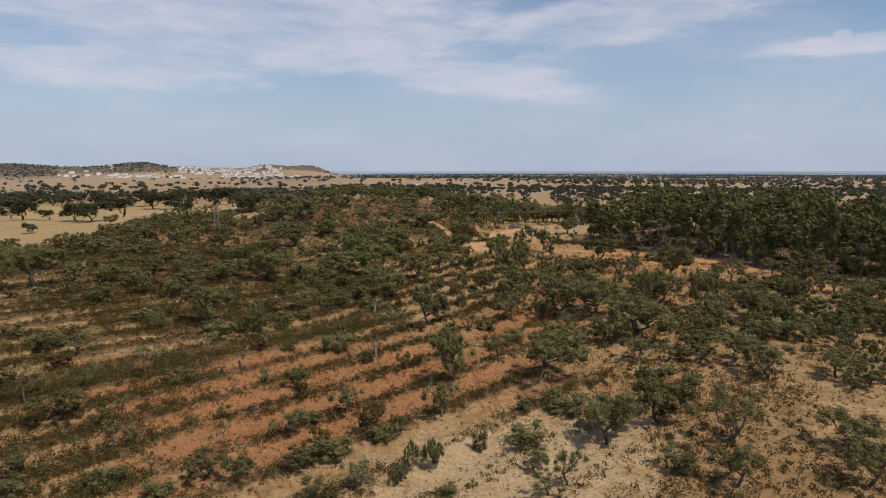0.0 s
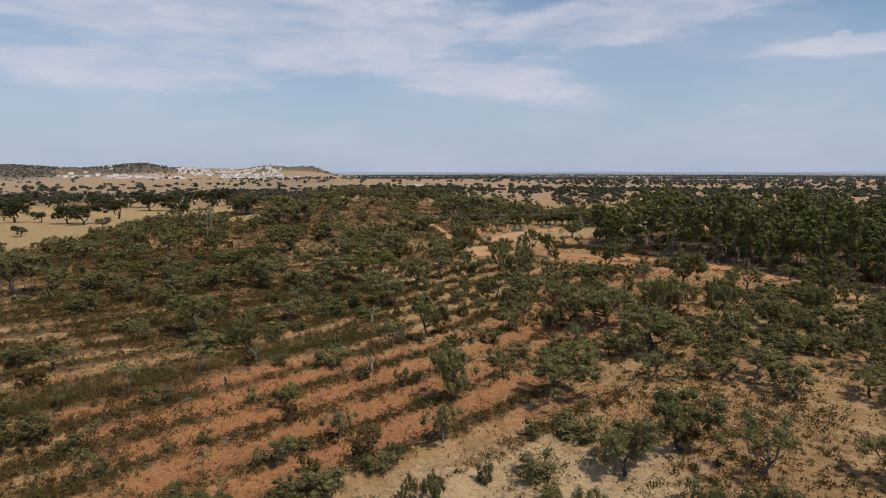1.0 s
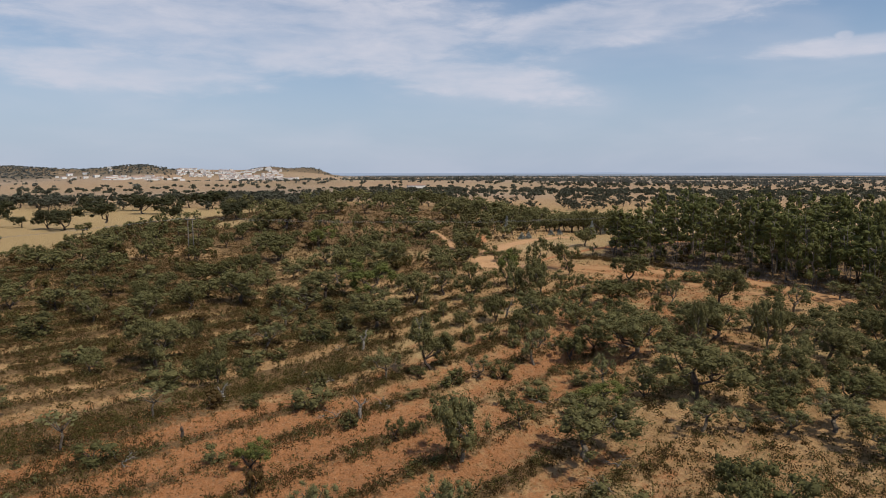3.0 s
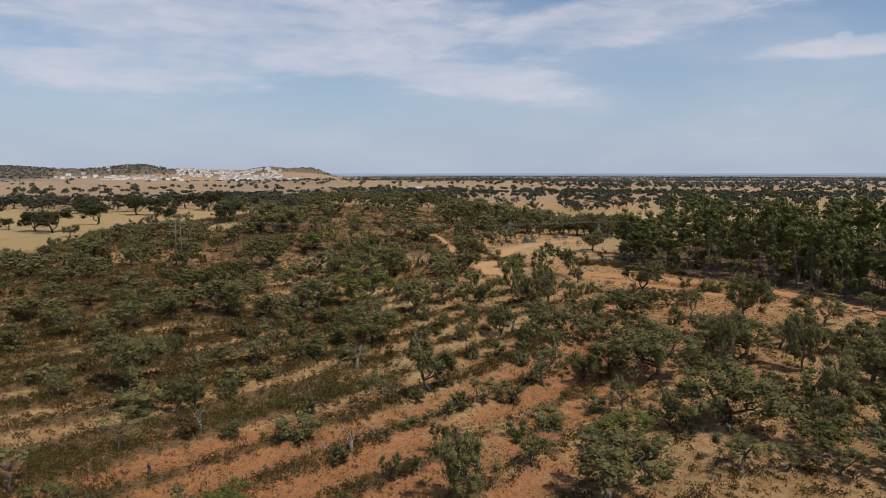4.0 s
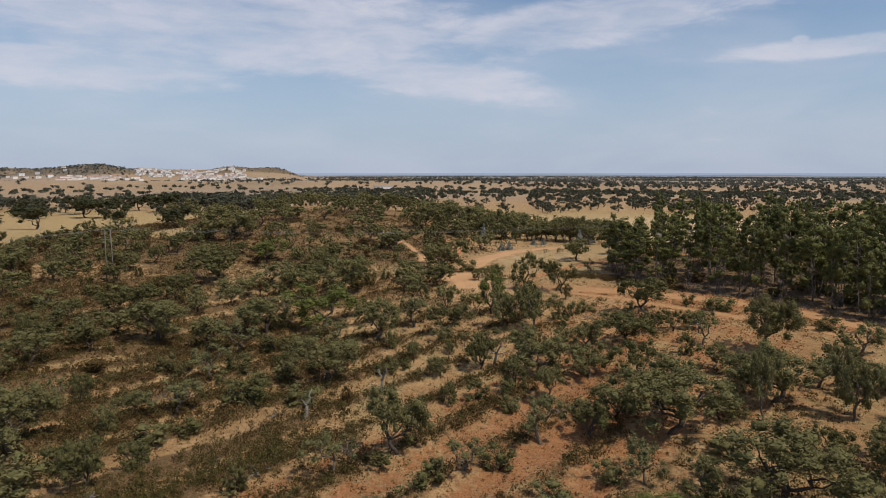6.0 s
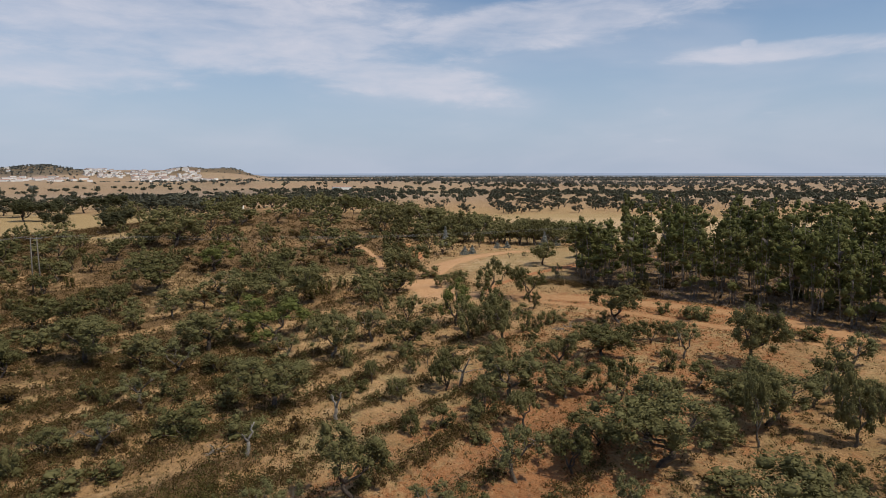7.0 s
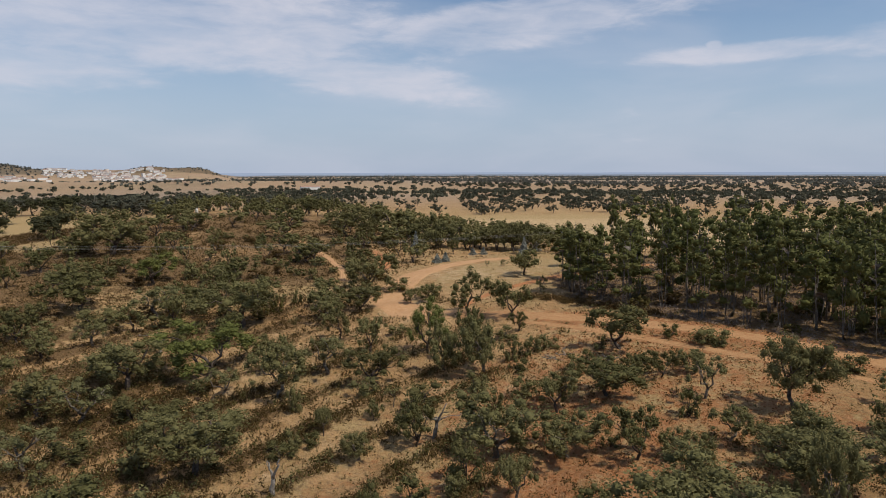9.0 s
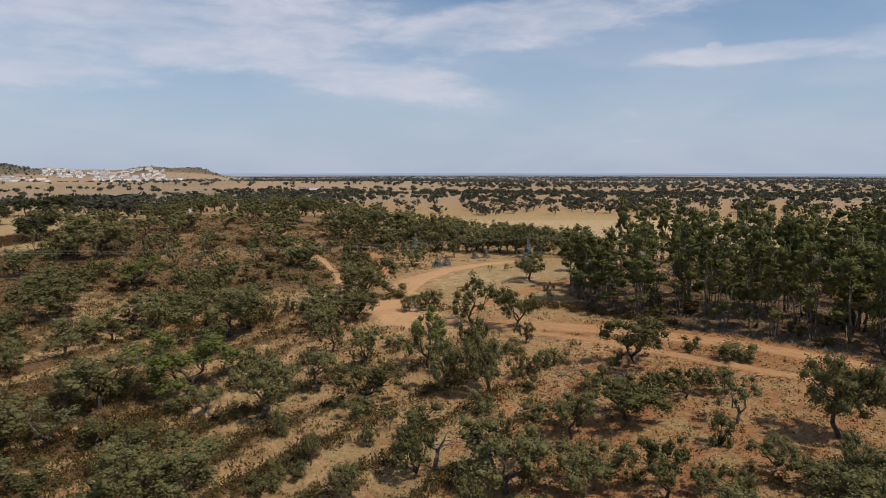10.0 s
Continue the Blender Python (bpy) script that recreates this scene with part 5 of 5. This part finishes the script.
clump_stuff("green_scrub", 1200, 34, lambda x, y: scrub_density(x, y) * (0.12 + 0.88 * strips(x, y, 3.0)), (-85, 45, 46, 165), (0.6, 1.3), (0.9, 1.8), (0.13, 0.24), DARK_LEAF, "low dark green scrub in the plough rows", "scrub", 32)
clump_stuff("hill_scrub", 11500, 11, WOODED, (-110, 25, 98, 260), (0.4, 1.2), (1.0, 2.4), (0.24, 0.46), CISTUS, "olive brown scrub covering the wooded hillside", "scrub", 35, 0.35, 0.3)
clump_stuff("small_tufts", 8000, 10, tuft_density, (-55, 58, 42, 140), (0.15, 0.45), (0.25, 0.6), (0.10, 0.20), OLIVE_BRUSH, "small olive brown tufts dotted over bare earth", "herbs", 45, 0.4, 0.35)
clump_stuff("low_herbs", 9000, 6, tuft_density, (-75, 75, 42, 180), (0.12, 0.4), (0.3, 0.8), (0.10, 0.20), DRY_SCRUB, "small brown withered herbs on bare earth", "herbs", 36)
clump_stuff("dry_scrub", 5000, 14, tuft_density, REGION, (0.2, 0.55), (0.5, 1.2), (0.10, 0.20), DRY_SCRUB, "dry brown scrub and withered herbs", "scrub", 33)
clump_stuff("dry_grass", 8500, 7, tuft_density, REGION, (0.15, 0.45), (0.25, 0.7), (0.14, 0.32), STRAW, "tufts of straw-coloured dry grass", "grass", 34, 0.25, 0.6)

clump_stuff("earth_clods", 12000, 3, lambda x, y: (soil_layers(x, y)[:, 0] > 0.45) * bare(x, y) * (1 - inside(FOREST, x, y)), (-60, 55, 44, 135), (0.03, 0.10), (0.2, 0.7), (0.08, 0.22), CLOD, "loose orange earth clods on the ploughed ground", "earth clods", 40, 0.8)


def near_line(line, x, y):
    return smooth(1.2, 0.7, track_distance(line, x, y))


HEDGE = [(26.5, 155.5, 1.0), (31, 152, 1.3), (35, 148.5, 1.3), (38.5, 143.5, 1.2), (41.5, 139, 0.9)]
clump_stuff("brush_hedge", 420, 34, lambda x, y: near_line(HEDGE, x, y), (20, 50, 134, 160), (0.5, 1.2), (0.9, 1.8), (0.13, 0.26), CISTUS, "brownish hedge of scrub along the wood's edge", "scrub", 37)
clump_stuff("brushwood", 2600, 14, lambda x, y: np.where(inside(FOREST, x + 1.2, y + 1.8), 1.0, 0.0) * smooth(40, 0, x - 60), (33, 100, 98, 178), (0.15, 0.5), (0.6, 1.8), (0.25, 0.6), TWIGS, "grey brown brushwood and bark litter under eucalyptus", "brushwood", 39, 0.12)


# ---- dead wood ----
def snag_shape(seed, height):
    """A bleached dead trunk that forks in two crooked, broken arms."""
    r = random.Random(seed)
    bm = bmesh.new()
    fork = Vector((r.uniform(-0.3, 0.3), r.uniform(-0.3, 0.3), height * r.uniform(0.4, 0.55)))
    main = bend((0, 0, -0.2), fork, r, 0.07, 4)
    tube(bm, main, 0.21, 0.14, 8)
    turn = r.uniform(0, 6.28)
    for k in range(2):
        a = turn + math.pi * k + r.uniform(-0.4, 0.4)
        end = Vector((fork.x + math.cos(a) * height * 0.28, fork.y + math.sin(a) * height * 0.28, height * (1.0 - 0.22 * k)))
        arm = bend(fork, end, r, 0.10, 5)
        tube(bm, arm, 0.12, 0.045, 6)
        b = a + r.uniform(-1.2, 1.2)
        tube(bm, bend(arm[3], arm[3] + Vector((math.cos(b) * 0.6, math.sin(b) * 0.6, r.uniform(0.0, 0.4))), r, 0.15, 3), 0.05, 0.015, 5)
    return finish(bm, "dead_tree", DEAD_WOOD)


for k, (x, y, h) in enumerate([(-7.9, 80.3, 2.2), (-3.2, 108.2, 3.0), (-10.2, 101.9, 2.6), (9.5, 114.4, 3.2), (-20.3, 146.3, 2.6), (-22.9, 86.0, 2.0)]):
    ob = new("dead_tree", snag_shape(40 + k, h))
    ob.matrix_basis = pose(x, y, at_ground(x, y), 0, 0, 70 * k)
    tagged(ob, "bleached standing dead trunk with broken limbs", "dead tree", "standing dead trunks")
stump = new("stump", snag_shape(61, 1.1))
stump.data.materials[0] = BARK
stump.matrix_basis = pose(-23.9, 77.2, at_ground(-23.9, 77.2), 0, 0, 20)
tagged(stump, "short charred tree stump on orange earth", "stump")


def branch_shape(seed):
    r = random.Random(seed)
    bm = bmesh.new()
    for k in range(4):
        a = r.uniform(0, 6.28)
        start = Vector((r.uniform(-0.4, 0.4), r.uniform(-0.4, 0.4), 0.08))
        tip = start + Vector((math.cos(a) * r.uniform(1.0, 2.1), math.sin(a) * r.uniform(1.0, 2.1), r.uniform(0.0, 0.5)))
        main = bend(start, tip, r, 0.12, 5)
        tube(bm, main, 0.075, 0.03, 5)
        for j in range(3):
            b = a + r.uniform(-1.2, 1.2)
            p = main[r.choice((2, 3, 4))]
            tube(bm, bend(p, p + Vector((math.cos(b) * 0.8, math.sin(b) * 0.8, r.uniform(-0.05, 0.45))), r, 0.15, 3), 0.03, 0.01, 4)
    return finish(bm, "fallen_branch", DEAD_WOOD)


BRANCHES = [branch_shape(70 + k) for k in range(4)]
for k, (x, y) in enumerate(BRANCH_SPOTS):
    ob = new("fallen_branch", BRANCHES[k % 4])
    ob.matrix_basis = Matrix.LocRotScale((x, y, at_ground(x, y)), Euler((0, 0, 1.9 * k)), (0.8, 0.8, 0.8))
    tagged(ob, "heap of bleached fallen oak branches on the ground", "fallen branch", "fallen branches")


# ---- power line ----
def part(name, bm, mat, parent, label="", at=None):
    ob = new(name, finish(bm, name, mat))
    ob.parent = parent
    if at:
        ob.matrix_basis = pose(*at)
    return tagged(ob, label) if label else ob


def utility_pole(x, y, h, turn):
    root = new("utility_pole")
    root.matrix_basis = pose(x, y, at_ground(x, y), 0, 0, turn)
    for s in (-1, 1):
        bm = bmesh.new()
        tube(bm, [(s * 0.6, 0, -0.4), (s * 0.52, 0, h * 0.5), (s * 0.45, 0, h)], 0.13, 0.08, 8)
        part("post", bm, POLE_GREY, root)
    bm = bmesh.new()
    bmesh.ops.create_cube(bm, size=1.0, matrix=Matrix.Translation((0, 0, h - 0.25)) @ Matrix.Diagonal((2.4, 0.12, 0.12, 1)))
    bmesh.ops.bevel(bm, geom=bm.edges[:], offset=0.02, segments=1, affect="EDGES")
    part("crossarm", bm, STEEL, root, "galvanised steel crossarm")
    for s in (-1.1, 0, 1.1):
        bm = bmesh.new()
        tube(bm, [(s, 0, h - 0.2), (s, 0, h - 0.05), (s, 0, h + 0.05), (s, 0, h + 0.22)], 0.05, 0.08, 8)
        part("insulator", bm, GLASSY, root, "brown porcelain insulator")
    tagged(root, "twin-post concrete power pole with a steel crossarm", "utility pole", "power poles")
    return Vector((x, y, at_ground(x, y) + h + 0.2))


tops = [utility_pole(-55.4, 164.7, 9.3, 16), utility_pole(97.0, 209.0, 9.5, 16), utility_pole(-205.0, 121.0, 9.3, 16)]
# a pole copy added far off in place of a lattice mast
utility_pole(-153, 520, 12.0, 40)
for a, b in ((tops[0], tops[1]), (tops[2], tops[0])):
    for s in (-1.1, 0.0, 1.1):
        side = Vector((-math.sin(radians(16)) * -s, math.cos(radians(16)) * 0, 0)) + Vector((math.cos(radians(16)) * s, math.sin(radians(16)) * s, 0)) * 0.35
        lift_ = Vector((0, 0, 0.08 * s))
        pts = []
        for k in range(25):
            t = k / 24
            p = a.lerp(b, t) + side + Vector((-math.sin(radians(16)), math.cos(radians(16)), 0)) * s
            p.z -= 2.6 * 4 * t * (1 - t)
            p += lift_
            pts.append(p)
        bm = bmesh.new()
        tube(bm, pts, 0.009, 0.009, 4)
        tagged(new("power_cable", finish(bm, "power_cable", CABLE)), "thin grey overhead power cable sagging between poles", "power cable", "power cables")

bm = bmesh.new()
tube(bm, [(0, 0, -0.2), (0, 0, 0.5), (0, 0, 1.4), (0, 0, 2.0)], 0.5, 0.4, 12)
pillar = new("survey_pillar", finish(bm, "survey_pillar", LIME))
pillar.matrix_basis = pose(-42, 279, at_ground(-42, 279))
tagged(pillar, "small whitewashed survey pillar on the hilltop", "pillar")


# ---- far country ----
def far_trees():
    r = np.random.default_rng(91)
    n = 90000
    az, d = np.radians(r.uniform(-42, 48, n)), np.sqrt(r.uniform(300 ** 2, 4200 ** 2, n))
    x, y = d * np.sin(az), d * np.cos(az)
    patch = fractal(x, y, 210, 201, 3)
    belt = smooth(0.5, 0.68, fractal(x * 0.35, y * 1.7, 190, 211, 3))
    azd = np.degrees(az)
    open_left = smooth(-6, -10, azd) * smooth(600, 640, d)
    p = (0.05 + 0.26 * smooth(0.40, 0.62, patch)) * (1 - 0.35 * open_left) + 0.5 * belt * (0.12 + 0.88 * smooth(1300, 900, d)) * (1 - 0.7 * open_left)
    p = p + 1.0 * smooth(455, 480, d) * smooth(690, 620, d) * smooth(-8, -12, azd) * smooth(0.28, 0.46, fractal(x, y, 70, 231, 2))
    p = p + 0.4 * smooth(950, 1000, d) * smooth(1350, 1250, d) * smooth(-8, 0, azd) * smooth(0.3, 0.55, fractal(x * 0.5, y * 1.6, 160, 233, 3))
    p = p + 0.42 * smooth(-9, -5, azd) * smooth(1450, 1700, d) * smooth(0.50, 0.62, fractal(x * 0.25, y * 1.4, 210, 235, 3))
    p = p + 1.1 * smooth(-10, -6, azd) * smooth(770, 810, d) * smooth(950, 890, d) * smooth(0.26, 0.42, fractal(x, y, 90, 237, 2))
    p = p + 0.22 * smooth(-8, -4, azd) * smooth(455, 500, d) * smooth(770, 740, d)
    p = p * (1 - 0.8 * smooth(-2, 4, azd) * smooth(455, 425, d))
    town = smooth(1850, 1950, d) * smooth(-27, -25, azd) * smooth(-11, -12.5, azd)
    p = p * (1 - 0.9 * town)
    hill = np.exp(-(((azd + 24.0) / 2.4) ** 2 + ((d - 2230) / 110) ** 2)) + smooth(-29.4, -30.2, azd) * smooth(2120, 2180, d) * smooth(2420, 2360, d)
    p *= (1 - 0.93 * field_weight(x, y)) * smooth(3600, 2900, d) * np.where(d > 1300, np.where(azd > -7, 0.85, 0.4), 1.0)
    ok = r.random(n) < 0.85 * p + 1.0 * hill
    x, y, d = x[ok], y[ok], d[ok]
    w = r.uniform(5.0, 9.5, len(x)) * np.where(d > 1950, 0.8, 1.0)
    w = w * np.where((d > 455) & (d < 660) & (np.degrees(np.arctan2(x, y)) < -9), 1.6, 1.0)
    return x, y, d, w, r


fx, fy, fd, fw, frng = far_trees()
near = np.argsort(fd)[:230]
plant_spots([(float(fx[k]), float(fy[k]), float(fw[k]) * 0.6, float(fw[k])) for k in near], FAR_OAKS, "distant_oak", "dark rounded holm oak on dry pasture", "tree", "oaks on the pasture", 24)
rest = np.ones(len(fx), bool)
rest[near] = False


def far_stuff(name, pick, per, leaf, mat, label):
    x, y, w = fx[pick], fy[pick], fw[pick]
    n = len(x)
    d = frng.normal(size=(n, per, 3))
    d /= np.linalg.norm(d, axis=2, keepdims=True)
    lump = 1 + 0.3 * np.sin(3 * np.arctan2(d[..., 1], d[..., 0]) + x[:, None])[..., None]
    pts = d * lump * (0.45 + 0.5 * frng.random((n, per, 1))) * np.stack([w * 0.5, w * 0.5, w * 0.21], -1)[:, None, :]
    pts = pts + np.stack([x, y, ground_z(x, y) + w * 0.38], -1)[:, None, :]
    nrm = (d + frng.normal(size=d.shape) * 0.5).reshape(-1, 3)
    me = quads_mesh(name, pts.reshape(-1, 3), nrm, np.repeat(w, per) * frng.uniform(*leaf, n * per), frng, mat, 0.8)
    tagged(new(name, me), label, "trees", kind="stuff")


FAR_LABEL = "scattered dark holm oaks on far dry pastures, greyed for haze"
# leaf colour turns greyer with each distance step, standing in for haze
far_stuff("pasture_oaks", rest & (fd < 1100), 26, (0.22, 0.42), FAR_HAZED_LEAF, FAR_LABEL)
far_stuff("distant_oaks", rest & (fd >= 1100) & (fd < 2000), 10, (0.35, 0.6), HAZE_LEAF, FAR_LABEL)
far_stuff("olive_groves", rest & (fd >= 2000), 8, (0.45, 0.8), HAZED_OLIVE_LEAF, "farthest trees and groves, leaf colour greyed for haze")


def hill_groves():
    """Olive trees in rows over the far hills, their leaf colour greyed for haze."""
    r = np.random.default_rng(191)
    fields = []
    for k, (az, d, h, across, along) in enumerate(FAR_HILLS[:7]):
        a, t = radians(az), 0.5 + 0.4 * k
        u, v = np.meshgrid(np.arange(-1.5 * across, 1.5 * across, 11.0), np.arange(-1.2 * along, 0.35 * along, 13.0))
        u, v = u.ravel() + r.normal(size=u.size) * 1.2, v.ravel() + r.normal(size=v.size) * 1.2
        keep = r.random(u.size) < 0.5 * np.exp(-(u / across) ** 2 - (v / along) ** 2) * (0.5 if k in (2, 3, 4) else 1.0)
        u, v = u[keep], v[keep]
        fields.append((d * math.sin(a) + u * math.cos(a) + v * math.sin(a), d * math.cos(a) - u * math.sin(a) + v * math.cos(a)))
    x, y = (np.concatenate([f[i] for f in fields]) for i in (0, 1))
    n, per = len(x), 7
    w = r.uniform(3.4, 5.4, n)
    d = r.normal(size=(n, per, 3))
    d /= np.linalg.norm(d, axis=2, keepdims=True)
    pts = d * 0.4 * np.stack([w, w, w * 0.6], -1)[:, None, :] + np.stack([x, y, ground_z(x, y) + w * 0.3], -1)[:, None, :]
    me = quads_mesh("hillside_groves", pts.reshape(-1, 3), (d + r.normal(size=d.shape) * 0.4).reshape(-1, 3), np.repeat(w, per) * r.uniform(0.5, 0.9, n * per), r, HAZED_OLIVE_LEAF, 0.8)
    tagged(new("hillside_groves", me), "grey-green olive orchards in rows on far hills, greyed for haze", "trees", kind="stuff")


hill_groves()


# ---- far town ----
def house_shapes(k):
    w, d, h = (11, 8, 5.5) if k == 0 else (16, 9, 7.5) if k == 1 else (24, 12, 6.0)
    bm = bmesh.new()
    bmesh.ops.create_cube(bm, size=1.0, matrix=Matrix.Translation((0, 0, h / 2 - 1)) @ Matrix.Diagonal((w, d, h + 2, 1)))
    wall = finish(bm, "wall", LIME, False)
    bm = bmesh.new()
    v = [bm.verts.new(c) for c in ((-w / 2 - 0.4, -d / 2 - 0.4, h), (w / 2 + 0.4, -d / 2 - 0.4, h), (w / 2 + 0.4, d / 2 + 0.4, h), (-w / 2 - 0.4, d / 2 + 0.4, h), (-w / 2, 0, h + d * 0.10), (w / 2, 0, h + d * 0.10))]
    for f in ((0, 1, 5, 4), (2, 3, 4, 5), (0, 4, 3), (1, 2, 5), (3, 2, 1, 0)):
        bm.faces.new([v[i] for i in f])
    return wall, finish(bm, "roof", ROOF, False)


HOUSES = [house_shapes(k) for k in range(3)]


def house(x, y, k, turn, scale=1.0):
    root = new("house")
    root.matrix_basis = Matrix.LocRotScale((x, y, at_ground(x, y)), Euler((0, 0, turn)), (scale, scale, scale))
    for me in HOUSES[k]:
        new(me.name, me).parent = root
    tagged(root, "far whitewashed house with a terracotta roof", "house", "houses of the far town")


rng = random.Random(99)
for az_lo, az_hi, d_lo, d_hi, count, kinds in ((-18.2, -13.2, 2060, 2330, 145, (0, 0, 1)), (-21.4, -17.0, 2140, 2420, 70, (0, 0, 1)), (-26.8, -20.5, 1990, 2080, 36, (1, 2, 2)), (-17.5, -12.2, 1980, 2090, 28, (0, 1, 2)), (-30.5, -26.0, 2050, 2300, 12, (0, 1))):
    for k in range(count):
        a, d = radians(rng.uniform(az_lo, az_hi)), rng.uniform(d_lo, d_hi)
        house(d * math.sin(a), d * math.cos(a), rng.choice(kinds), a * -1 + rng.uniform(-0.7, 0.7), rng.uniform(0.6, 0.95))
house(-33, 930, 2, 0.2)


def far_band(name, d, low, high, seed, mat, label):
    """An upright band glowing in haze colour for the plain beyond the last fields, with an uneven skyline."""
    verts, faces = [], []
    n = 320
    for k in range(n + 1):
        a = radians(-75 + 160 * k / n)
        x, y = d * math.sin(a), d * math.cos(a)
        top = low + (high - low) * float(fractal(np.array([k * 1.0]), np.array([0.0]), 14, seed, 4)[0])
        verts += [(x, y, -40), (x, y, top)]
    for k in range(n):
        faces.append((2 * k, 2 * k + 2, 2 * k + 3, 2 * k + 1))
    tagged(new(name, mesh_from(name, verts, faces, mat)), label, "backdrop", kind="structure")


far_band("backdrop_1", 4880, 1.0, 9.0, 301, FAR_BLUE, "glowing blue backdrop band for the hazy plain on the horizon")
far_band("backdrop_2", 4300, -10.0, 2.0, 311, FAR_GREY, "glowing grey backdrop band for hazy woods before the horizon")
